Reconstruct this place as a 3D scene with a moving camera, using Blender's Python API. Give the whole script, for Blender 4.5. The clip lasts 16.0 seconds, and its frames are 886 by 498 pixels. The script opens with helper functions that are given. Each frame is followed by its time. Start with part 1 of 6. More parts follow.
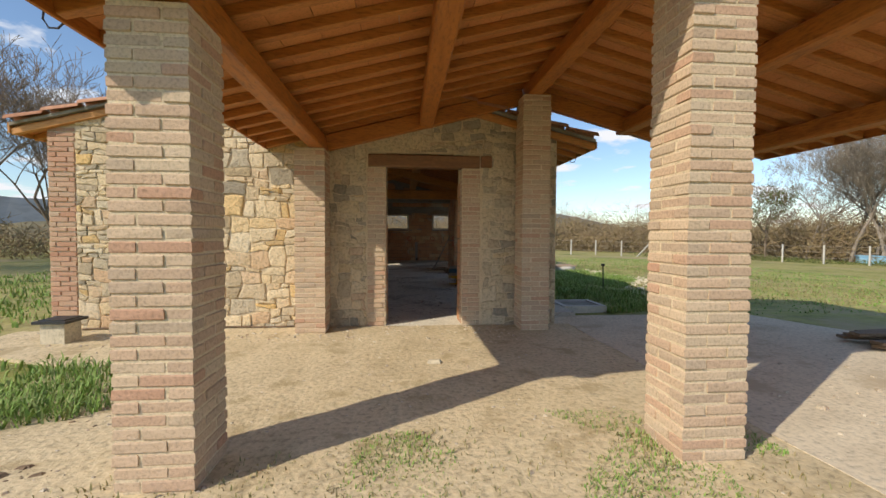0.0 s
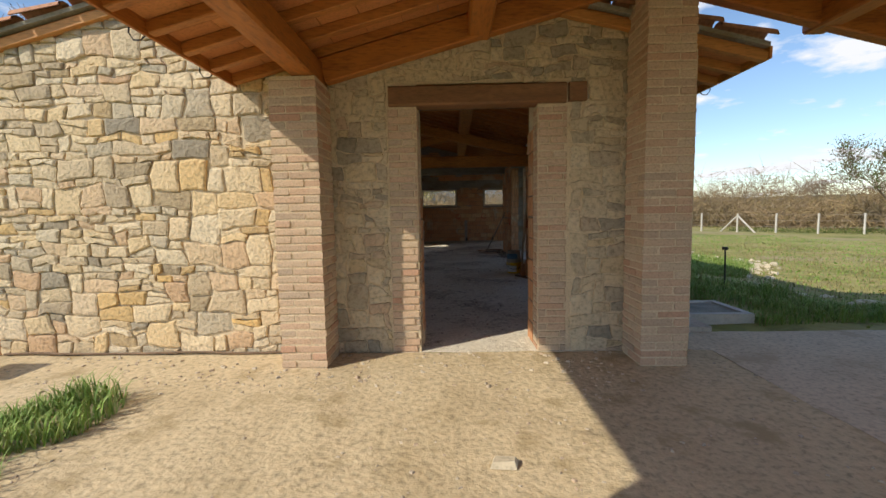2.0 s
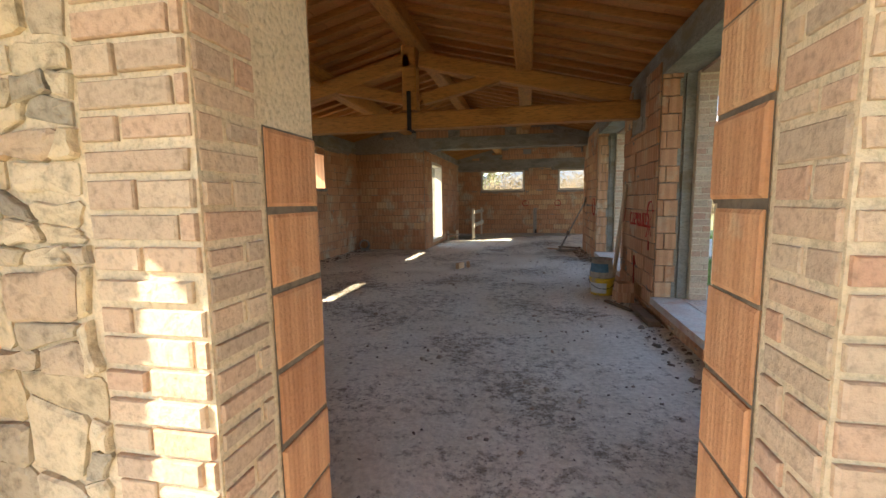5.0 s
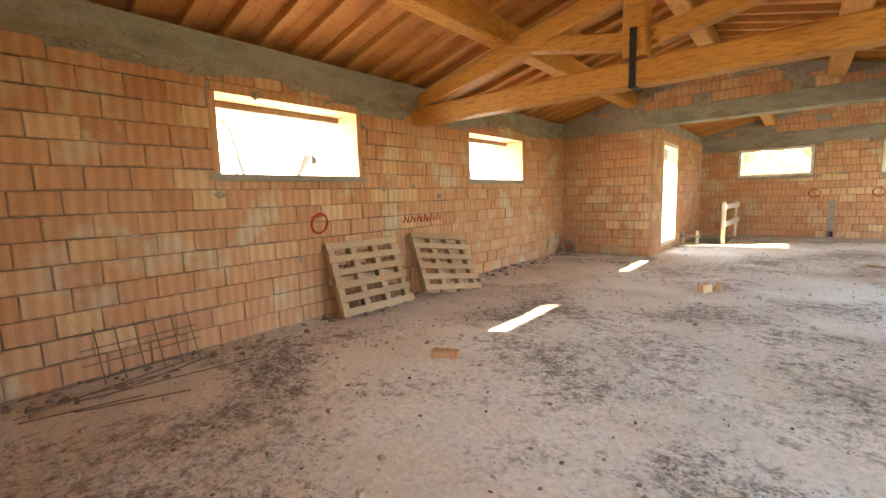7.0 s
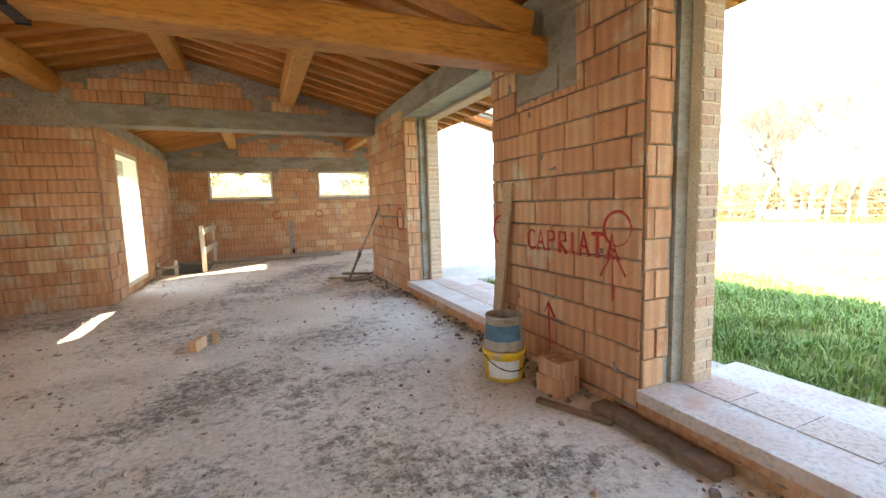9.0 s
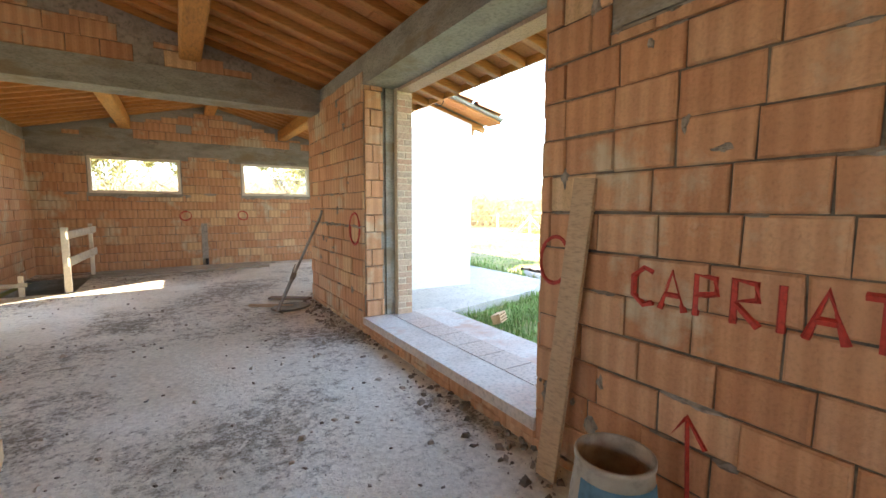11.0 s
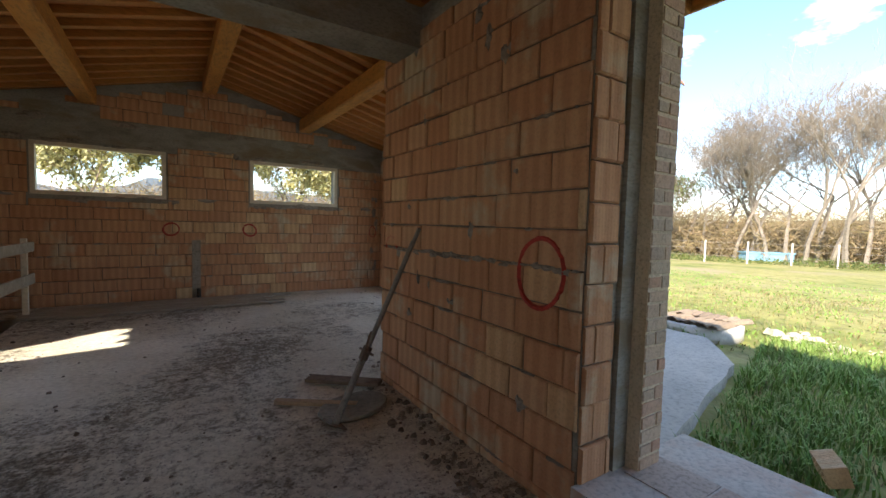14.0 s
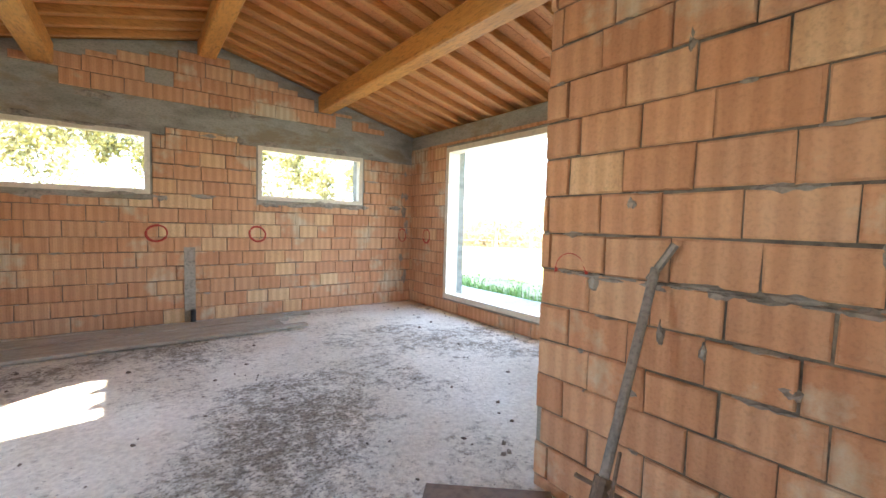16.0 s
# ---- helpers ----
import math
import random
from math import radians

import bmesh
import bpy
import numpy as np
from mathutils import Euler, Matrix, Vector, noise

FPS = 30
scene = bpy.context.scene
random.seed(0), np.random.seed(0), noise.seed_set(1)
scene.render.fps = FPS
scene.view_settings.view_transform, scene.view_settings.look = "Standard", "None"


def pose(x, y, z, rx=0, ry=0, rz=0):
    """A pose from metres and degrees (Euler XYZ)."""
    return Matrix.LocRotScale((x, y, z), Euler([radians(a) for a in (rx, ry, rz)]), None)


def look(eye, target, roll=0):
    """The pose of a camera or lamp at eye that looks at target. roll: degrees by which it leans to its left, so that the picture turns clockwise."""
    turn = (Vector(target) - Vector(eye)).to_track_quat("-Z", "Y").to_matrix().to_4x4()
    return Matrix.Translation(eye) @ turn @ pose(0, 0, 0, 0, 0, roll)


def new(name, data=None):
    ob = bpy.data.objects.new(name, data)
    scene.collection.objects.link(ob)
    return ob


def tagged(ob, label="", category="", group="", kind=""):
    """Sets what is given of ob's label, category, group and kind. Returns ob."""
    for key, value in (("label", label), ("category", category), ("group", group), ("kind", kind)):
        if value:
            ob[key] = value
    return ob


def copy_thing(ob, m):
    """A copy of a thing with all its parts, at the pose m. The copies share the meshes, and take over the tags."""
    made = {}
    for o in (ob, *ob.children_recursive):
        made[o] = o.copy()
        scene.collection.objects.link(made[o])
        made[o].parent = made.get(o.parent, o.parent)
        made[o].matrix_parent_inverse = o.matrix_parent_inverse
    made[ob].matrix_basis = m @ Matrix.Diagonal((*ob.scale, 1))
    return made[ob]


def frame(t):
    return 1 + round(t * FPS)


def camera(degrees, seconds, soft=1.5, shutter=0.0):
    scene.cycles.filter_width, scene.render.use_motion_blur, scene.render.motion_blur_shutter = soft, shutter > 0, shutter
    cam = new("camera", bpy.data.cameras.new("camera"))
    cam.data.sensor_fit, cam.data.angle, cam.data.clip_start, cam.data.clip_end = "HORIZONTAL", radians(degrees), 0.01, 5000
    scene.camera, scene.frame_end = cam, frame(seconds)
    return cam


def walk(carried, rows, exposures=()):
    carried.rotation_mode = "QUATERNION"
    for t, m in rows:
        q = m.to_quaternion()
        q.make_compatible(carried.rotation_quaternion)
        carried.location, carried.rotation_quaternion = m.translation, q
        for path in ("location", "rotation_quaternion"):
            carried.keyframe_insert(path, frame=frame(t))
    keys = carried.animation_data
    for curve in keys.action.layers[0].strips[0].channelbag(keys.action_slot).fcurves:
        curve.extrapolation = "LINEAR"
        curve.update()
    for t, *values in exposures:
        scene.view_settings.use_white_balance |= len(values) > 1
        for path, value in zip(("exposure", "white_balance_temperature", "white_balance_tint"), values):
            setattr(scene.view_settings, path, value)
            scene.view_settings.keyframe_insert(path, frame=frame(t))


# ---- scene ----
cam = camera(93.0, 16.0)
PATH = [
    (0, (-0.278, -5.947, 1.283), (-0.096, -3.956, 1.217), 0.3),
    (0.5, (-0.248, -5.417, 1.309), (-0.219, -3.419, 1.228), 0.2),
    (1, (-0.279, -4.873, 1.302), (-0.293, -2.874, 1.23), 0.0),
    (1.5, (-0.238, -4.343, 1.285), (-0.263, -2.346, 1.173), -0.5),
    (2, (-0.217, -3.818, 1.291), (-0.272, -1.827, 1.118), -1.0),
    (2.5, (-0.214, -3.258, 1.332), (-0.293, -1.271, 1.117), -1.3),
    (3, (-0.165, -2.687, 1.315), (-0.26, -0.704, 1.073), -1.5),
    (5.5, (0.1, -0.288, 1.243), (-0.478, 1.614, 1.022), -0.7),
    (6, (-0.005, 0.105, 1.242), (-0.827, 1.914, 1.017), -0.9),
    (6.5, (-0.11, 0.467, 1.229), (-1.237, 2.103, 0.995), -1.5),
    (7, (-0.307, 0.831, 1.274), (-1.591, 2.345, 1.029), -1.7),
    (7.5, (-0.489, 1.248, 1.244), (-1.557, 2.923, 1.015), -1.5),
    (8, (-0.651, 1.712, 1.28), (-1.216, 3.618, 1.061), -1.2),
    (8.5, (-0.655, 2.073, 1.274), (-0.504, 4.056, 1.063), -1.1),
    (9, (-0.564, 2.426, 1.285), (0.237, 4.246, 1.068), -1.8),
    (11.5, (-0.094, 4.62, 1.301), (0.982, 6.295, 1.117), 0.6),
    (12, (-0.022, 5.088, 1.32), (1.093, 6.74, 1.163), 1.2),
    (12.5, (-0.059, 5.57, 1.333), (1.155, 7.154, 1.2), 1.7),
    (13, (0.024, 6.037, 1.315), (1.287, 7.584, 1.206), 1.7),
    (13.5, (-0.02, 6.543, 1.314), (1.185, 8.136, 1.21), 1.5),
    (14, (-0.061, 7.019, 1.288), (1.03, 8.691, 1.17), 1.5),
    (14.5, (-0.099, 7.507, 1.3), (0.9, 9.234, 1.16), 1.1),
    (15, (-0.164, 7.961, 1.31), (0.852, 9.677, 1.162), 1.4),
    (15.5, (-0.142, 8.4, 1.302), (0.934, 10.079, 1.155), 1.4),
    (16, (-0.224, 8.768, 1.306), (0.953, 10.381, 1.186), 1.6),
]
EXPOSURES = [(0, 0.12, 6700, 10), (2.8, 0.25, 6700, 10), (4.2, 1.3, 6700, 10), (5.5, 2.7, 6900, 10), (6.2, 3.35, 7400, 10), (7, 4.05, 7900, 10), (8, 3.9, 7400, 10), (9, 3.6, 7300, 10), (11.5, 3.25, 6900, 10),
             (12.1, 2.85, 6700, 10), (12.6, 1.85, 6500, 10), (13.1, 1.22, 6600, 10), (13.8, 1.25, 6600, 10), (14.2, 2.2, 6700, 10), (14.6, 3.4, 6600, 9), (15.4, 3.7, 5900, 8), (16, 3.8, 6200, 10)]
walk(cam, [(t, look(e, g, r)) for t, e, g, r in PATH], EXPOSURES)

# ---- sky and sun ----
SUN_DIR = Vector((0.835, 0.551, -0.726)).normalized()
SUN_ELEV = math.asin(-SUN_DIR.z)
SUN_ROT = math.atan2(-SUN_DIR.x, -SUN_DIR.y)


def make_world():
    w = bpy.data.worlds.new("sky")
    scene.world = w
    w.use_nodes = True
    nt = w.node_tree
    nt.nodes.clear()
    N, L = nt.nodes.new, nt.links.new
    out, bg = N("ShaderNodeOutputWorld"), N("ShaderNodeBackground")
    sky = N("ShaderNodeTexSky")
    sky.sky_type = "NISHITA"
    sky.sun_disc = False
    sky.sun_elevation = SUN_ELEV
    sky.sun_rotation = SUN_ROT
    sky.dust_density = 0.25
    sky.ozone_density = 3.5
    tc, sep = N("ShaderNodeTexCoord"), N("ShaderNodeSeparateXYZ")
    L(tc.outputs["Generated"], sep.inputs[0])
    zc = N("ShaderNodeMath"); zc.operation = "MAXIMUM"; zc.inputs[1].default_value = 0.0
    L(sep.outputs["Z"], zc.inputs[0])
    za = N("ShaderNodeMath"); za.operation = "ADD"; za.inputs[1].default_value = 0.16
    L(zc.outputs[0], za.inputs[0])
    dv = N("ShaderNodeVectorMath"); dv.operation = "DIVIDE"
    cb = N("ShaderNodeCombineXYZ")
    for k in range(3):
        L(za.outputs[0], cb.inputs[k])
    L(tc.outputs["Generated"], dv.inputs[0]); L(cb.outputs[0], dv.inputs[1])
    n1 = N("ShaderNodeTexNoise"); n1.inputs["Scale"].default_value = 2.1
    n1.inputs["Detail"].default_value = 9; n1.inputs["Roughness"].default_value = 0.55
    L(dv.outputs[0], n1.inputs["Vector"])
    r = N("ShaderNodeValToRGB")
    r.color_ramp.elements[0].position = 0.545; r.color_ramp.elements[0].color = (0, 0, 0, 1)
    r.color_ramp.elements[1].position = 0.635; r.color_ramp.elements[1].color = (1, 1, 1, 1)
    L(n1.outputs["Fac"], r.inputs[0])
    mx = N("ShaderNodeMix"); mx.data_type = "RGBA"
    L(r.outputs[0], mx.inputs["Factor"])
    L(sky.outputs[0], mx.inputs["A"])
    mx.inputs["B"].default_value = (5.6, 5.8, 6.2, 1)
    L(mx.outputs["Result"], bg.inputs[0])
    bg.inputs[1].default_value = 0.15
    L(bg.outputs[0], out.inputs[0])


make_world()
sun = bpy.data.lights.new("sun", "SUN")
sun.energy, sun.angle, sun.color = 3.8, radians(0.6), (1.0, 0.90, 0.74)
sun_ob = new("sun", sun)
sun_ob.matrix_world = look((-40, -30, 40), Vector((-40, -30, 40)) + SUN_DIR)



def window_light(at, aim, w, h, watts):
    """Skylight entering one opening, as a lamp of its size."""
    la = bpy.data.lights.new("window_light", "AREA")
    la.shape, la.size, la.size_y = "RECTANGLE", w, h
    la.energy, la.color = watts, (0.93, 0.97, 1.0)
    ob = new("window_light", la)
    ob.matrix_world = look(at, Vector(at) + Vector(aim))


window_light((-4.80, 3.255, 1.90), (1, 0, 0), 1.5, 0.66, 3.2)
window_light((-4.80, 7.05, 1.90), (1, 0, 0), 1.6, 0.66, 3.2)
window_light((3.74, 12.64, 1.30), (-1, 0, 0), 2.2, 2.0, 2.2)
window_light((-2.80, 11.11, 1.20), (1, 0, 0), 1.2, 2.0, 1.2)


# ---- materials ----
def surf(name, cols, scale=3.0, rough=0.85, bump=0.25, fine=45.0, pieces=None, pmix=0.75, stretch=(1, 1, 1), ribs=0.0, contrast=0.5, stain=None, stain_scale=0.9, metal=0.0, bdist=0.01):
    m = bpy.data.materials.new(name)
    m.use_nodes = True
    nt = m.node_tree
    N, L = nt.nodes.new, nt.links.new
    b = nt.nodes["Principled BSDF"]
    b.inputs["Metallic"].default_value = metal
    geo, mp = N("ShaderNodeNewGeometry"), N("ShaderNodeMapping")
    mp.inputs["Scale"].default_value = stretch
    L(geo.outputs["Position"], mp.inputs["Vector"])

    def noise_node(sc, det, ro=0.6):
        n = N("ShaderNodeTexNoise")
        n.inputs["Scale"].default_value, n.inputs["Detail"].default_value, n.inputs["Roughness"].default_value = sc, det, ro
        L(mp.outputs[0], n.inputs["Vector"])
        return n

    def ramp(cs, lo=0.3, hi=0.7):
        r = N("ShaderNodeValToRGB")
        e = r.color_ramp.elements
        while len(e) < len(cs):
            e.new(0.5)
        for k, c in enumerate(cs):
            e[k].position = lo + (hi - lo) * k / max(1, len(cs) - 1)
            e[k].color = (*c, 1)
        return r

    def mix(kind, fac, a, c):
        x = N("ShaderNodeMix")
        x.data_type, x.blend_type = "RGBA", kind
        if isinstance(fac, (int, float)):
            x.inputs["Factor"].default_value = fac
        else:
            L(fac, x.inputs["Factor"])
        L(a, x.inputs["A"])
        if isinstance(c, tuple):
            x.inputs["B"].default_value = (*c, 1)
        else:
            L(c, x.inputs["B"])
        return x.outputs["Result"]

    n1, n2 = noise_node(scale, 5), noise_node(fine, 4)
    rc = ramp(cols)
    L(n1.outputs["Fac"], rc.inputs[0])
    col = rc.outputs[0]
    if pieces:
        oi = N("ShaderNodeObjectInfo")
        ad = N("ShaderNodeMath"); ad.operation = "ADD"
        fr = N("ShaderNodeMath"); fr.operation = "FRACT"
        L(oi.outputs["Random"], ad.inputs[0]); L(geo.outputs["Random Per Island"], ad.inputs[1]); L(ad.outputs[0], fr.inputs[0])
        rp = ramp(pieces, 0.0, 1.0)
        L(fr.outputs[0], rp.inputs[0])
        col = mix("MIX", pmix, col, rp.outputs[0])
    gr = ramp([(1 - contrast,) * 3, (1.0,) * 3, (1 + 0.3 * contrast,) * 3], 0.25, 0.75)
    L(n2.outputs["Fac"], gr.inputs[0])
    col = mix("MULTIPLY", 1.0, col, gr.outputs[0])
    if stain:
        n3 = noise_node(stain_scale, 7, 0.65)
        rs = ramp([(0, 0, 0), (1, 1, 1)], 0.54, 0.64)
        L(n3.outputs["Fac"], rs.inputs[0])
        col = mix("MIX", rs.outputs[0], col, stain)
    height = n2.outputs["Fac"]
    if ribs:
        sp = N("ShaderNodeSeparateXYZ"); L(geo.outputs["Position"], sp.inputs[0])
        sm = N("ShaderNodeMath"); sm.operation = "ADD"; L(sp.outputs["X"], sm.inputs[0]); L(sp.outputs["Y"], sm.inputs[1])
        ml = N("ShaderNodeMath"); ml.operation = "MULTIPLY"; ml.inputs[1].default_value = 2 * math.pi / 0.021
        L(sm.outputs[0], ml.inputs[0])
        sn = N("ShaderNodeMath"); sn.operation = "SINE"; L(ml.outputs[0], sn.inputs[0])
        ma = N("ShaderNodeMath"); ma.operation = "MULTIPLY_ADD"; ma.inputs[1].default_value = ribs
        L(sn.outputs[0], ma.inputs[0]); L(n2.outputs["Fac"], ma.inputs[2])
        height = ma.outputs[0]
        cw = N("ShaderNodeTexWave"); cw.wave_type = "BANDS"; cw.bands_direction = "X"
        cw.inputs["Scale"].default_value = 3.6; cw.inputs["Distortion"].default_value = 4.0; cw.inputs["Detail Scale"].default_value = 0.7
        cv = N("ShaderNodeCombineXYZ")
        off = N("ShaderNodeMath"); off.operation = "MULTIPLY_ADD"; off.inputs[1].default_value = 9.0
        L(fr.outputs[0], off.inputs[0]); L(sm.outputs[0], off.inputs[2]); L(off.outputs[0], cv.inputs[0])
        m2 = N("ShaderNodeMath"); m2.operation = "MULTIPLY"; m2.inputs[1].default_value = 0.12
        L(sp.outputs["Z"], m2.inputs[0]); L(m2.outputs[0], cv.inputs[1])
        L(cv.outputs[0], cw.inputs["Vector"])
        rw = ramp([(0.80, 0.75, 0.72), (1.08, 1.14, 1.2)], 0.25, 0.85)
        L(cw.outputs["Fac"], rw.inputs[0])
        col = mix("MULTIPLY", 0.5, col, rw.outputs[0])
    bp = N("ShaderNodeBump")
    bp.inputs["Strength"].default_value, bp.inputs["Distance"].default_value = bump, bdist
    L(height, bp.inputs["Height"])
    L(bp.outputs[0], b.inputs["Normal"])
    L(col, b.inputs["Base Color"])
    rr = N("ShaderNodeMapRange")
    rr.inputs["To Min"].default_value, rr.inputs["To Max"].default_value = max(0.0, rough - 0.12), min(1.0, rough + 0.1)
    L(n1.outputs["Fac"], rr.inputs["Value"])
    L(rr.outputs[0], b.inputs["Roughness"])
    return m


M_BLOCK = surf("hollow_clay_block", [(0.47, 0.23, 0.11), (0.62, 0.34, 0.18)], 2.6, 0.9, 0.35, 70, ribs=0.13,
               pieces=[(0.45, 0.20, 0.095), (0.57, 0.28, 0.135), (0.61, 0.335, 0.175), (0.50, 0.245, 0.125), (0.65, 0.40, 0.225), (0.55, 0.255, 0.12)], pmix=0.62, contrast=0.18, stain=(0.56, 0.44, 0.29), stain_scale=1.6)
M_BLOCK_PALE = surf("pale_clay_block", [(0.68, 0.46, 0.26), (0.62, 0.38, 0.20)], 2.0, 0.9, 0.35, 70, ribs=0.16,
                    pieces=[(0.70, 0.49, 0.28), (0.62, 0.36, 0.18), (0.68, 0.44, 0.24)], contrast=0.25)
# near-black brown: the shade inside block joints, put into the colour
M_GAP_SHADE = surf("dark_joint_shade", [(0.07, 0.052, 0.038), (0.20, 0.16, 0.115), (0.10, 0.078, 0.057)], 2.2, 0.95, 0.5, 30, contrast=0.5)
M_MORTAR = surf("rough_grey_mortar", [(0.20, 0.17, 0.135), (0.36, 0.31, 0.25), (0.27, 0.23, 0.18)], 2.5, 0.95, 0.5, 30, contrast=0.5)
M_CONC = surf("cast_concrete", [(0.19, 0.18, 0.145), (0.34, 0.32, 0.265), (0.25, 0.23, 0.19)], 1.6, 0.9, 0.4, 35, contrast=0.4, stretch=(1, 1, 2.5), stain=(0.25, 0.20, 0.13), stain_scale=1.3)
M_SILL = surf("dusty_sill_concrete", [(0.54, 0.47, 0.40), (0.66, 0.60, 0.53), (0.60, 0.46, 0.38)], 2.2, 0.9, 0.35, 40, contrast=0.35, stain=(0.56, 0.38, 0.29), stain_scale=2.5)


def floor_material():
    """Pale dusty screed with patches of fine dark dirt trodden into it."""
    m = bpy.data.materials.new("dusty_screed_floor")
    m.use_nodes = True
    nt = m.node_tree
    N, L = nt.nodes.new, nt.links.new
    b = nt.nodes["Principled BSDF"]
    geo = N("ShaderNodeNewGeometry")

    def nz(sc, det, ro, dist=0.0):
        n = N("ShaderNodeTexNoise")
        n.inputs["Scale"].default_value, n.inputs["Detail"].default_value = sc, det
        n.inputs["Roughness"].default_value, n.inputs["Distortion"].default_value = ro, dist
        L(geo.outputs["Position"], n.inputs["Vector"])
        return n.outputs["Fac"]

    def rng(src, lo, hi, a=0.0, c=1.0):
        r = N("ShaderNodeMapRange")
        for k, v in (("From Min", lo), ("From Max", hi), ("To Min", a), ("To Max", c)):
            r.inputs[k].default_value = v
        L(src, r.inputs["Value"])
        return r.outputs[0]

    def calc(op, a, c):
        x = N("ShaderNodeMath"); x.operation = op
        for k, v in ((0, a), (1, c)):
            if isinstance(v, float):
                x.inputs[k].default_value = v
            else:
                L(v, x.inputs[k])
        return x.outputs[0]

    def mix(fac, a, c, kind="MIX"):
        x = N("ShaderNodeMix"); x.data_type, x.blend_type = "RGBA", kind
        if isinstance(fac, float):
            x.inputs["Factor"].default_value = fac
        else:
            L(fac, x.inputs["Factor"])
        for k, v in (("A", a), ("B", c)):
            if isinstance(v, tuple):
                x.inputs[k].default_value = (*v, 1)
            else:
                L(v, x.inputs[k])
        return x.outputs["Result"]

    patches = rng(nz(0.7, 4, 0.6, 0.4), 0.36, 0.64, -0.10, 0.09)
    speck = rng(calc("ADD", nz(11.0, 10, 0.78, 0.2), patches), 0.51, 0.64)
    crumb = rng(calc("ADD", nz(42.0, 6, 0.65), patches), 0.57, 0.66)
    col = mix(rng(nz(1.3, 6, 0.6), 0.35, 0.65), (0.72, 0.665, 0.54), (0.88, 0.845, 0.735))
    col = mix(rng(nz(0.45, 3, 0.5), 0.45, 0.65, 0.0, 0.4), col, (0.66, 0.57, 0.43))
    col = mix(rng(nz(26.0, 5, 0.65), 0.30, 0.60), mix(1.0, col, (0.74, 0.72, 0.70), "MULTIPLY"), col)
    dirt = mix(nz(3.0, 5, 0.6), (0.11, 0.085, 0.055), (0.30, 0.24, 0.165))
    col = mix(calc("MULTIPLY", speck, 0.86), col, dirt)
    col = mix(calc("MULTIPLY", crumb, 0.8), col, (0.12, 0.095, 0.07))
    L(col, b.inputs["Base Color"])
    b.inputs["Roughness"].default_value = 0.9
    bp = N("ShaderNodeBump")
    bp.inputs["Strength"].default_value, bp.inputs["Distance"].default_value = 0.7, 0.02
    L(calc("ADD", nz(20.0, 6, 0.65), calc("MULTIPLY", speck, 0.45)), bp.inputs["Height"])
    L(bp.outputs[0], b.inputs["Normal"])
    return m


M_FLOOR = floor_material()
M_BRICK = surf("handmade_brick", [(0.46, 0.30, 0.19), (0.52, 0.37, 0.25)], 6.0, 0.92, 0.5, 60, contrast=0.35,
               pieces=[(0.56, 0.41, 0.29), (0.58, 0.45, 0.32), (0.50, 0.28, 0.19), (0.61, 0.49, 0.35), (0.44, 0.35, 0.26), (0.56, 0.38, 0.265), (0.61, 0.47, 0.33)])
M_BRICKRED = surf("red_brick", [(0.42, 0.20, 0.12), (0.50, 0.28, 0.18)], 6.0, 0.92, 0.5, 60, contrast=0.35,
                  pieces=[(0.52, 0.30, 0.20), (0.56, 0.38, 0.26), (0.46, 0.25, 0.16), (0.54, 0.42, 0.30)])
M_JOINT = surf("sand_mortar", [(0.58, 0.47, 0.31), (0.70, 0.58, 0.41)], 8.0, 0.95, 0.5, 70, contrast=0.4)
M_STONE = surf("rubble_stone", [(0.46, 0.36, 0.22), (0.70, 0.58, 0.39), (0.58, 0.46, 0.30)], 11.0, 0.9, 0.8, 34, contrast=0.5, bdist=0.02,
               pieces=[(0.68, 0.54, 0.34), (0.40, 0.32, 0.22), (0.74, 0.61, 0.41), (0.68, 0.44, 0.16), (0.25, 0.225, 0.18), (0.75, 0.64, 0.46), (0.70, 0.53, 0.30), (0.56, 0.45, 0.30), (0.72, 0.59, 0.39), (0.56, 0.36, 0.21), (0.74, 0.62, 0.43), (0.40, 0.36, 0.28), (0.66, 0.51, 0.32)], pmix=0.84)
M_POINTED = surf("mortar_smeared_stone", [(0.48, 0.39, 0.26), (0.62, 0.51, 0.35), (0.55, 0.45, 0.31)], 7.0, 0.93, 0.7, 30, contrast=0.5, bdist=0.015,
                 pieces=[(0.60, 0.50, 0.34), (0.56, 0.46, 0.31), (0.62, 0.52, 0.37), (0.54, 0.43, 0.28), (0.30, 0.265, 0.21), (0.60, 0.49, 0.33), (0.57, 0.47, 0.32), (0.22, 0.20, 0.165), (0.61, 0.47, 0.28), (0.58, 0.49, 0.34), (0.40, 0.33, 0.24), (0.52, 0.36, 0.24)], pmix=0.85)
M_WOOD = surf("stained_beam_wood", [(0.40, 0.155, 0.03), (0.56, 0.25, 0.055), (0.47, 0.20, 0.04)], 2.0, 0.6, 0.3, 16, stretch=(3, 0.7, 4), contrast=0.45)
M_WOODX = surf("stained_truss_wood", [(0.40, 0.155, 0.03), (0.56, 0.25, 0.055), (0.47, 0.20, 0.04)], 2.0, 0.6, 0.3, 16, stretch=(0.7, 3, 4), contrast=0.45)
M_RAFT = surf("rafter_wood", [(0.46, 0.19, 0.045), (0.60, 0.29, 0.09)], 2.0, 0.65, 0.25, 16, stretch=(0.7, 4, 4), contrast=0.4, pieces=[(0.42, 0.165, 0.04), (0.58, 0.27, 0.08), (0.50, 0.21, 0.055)], pmix=0.5)
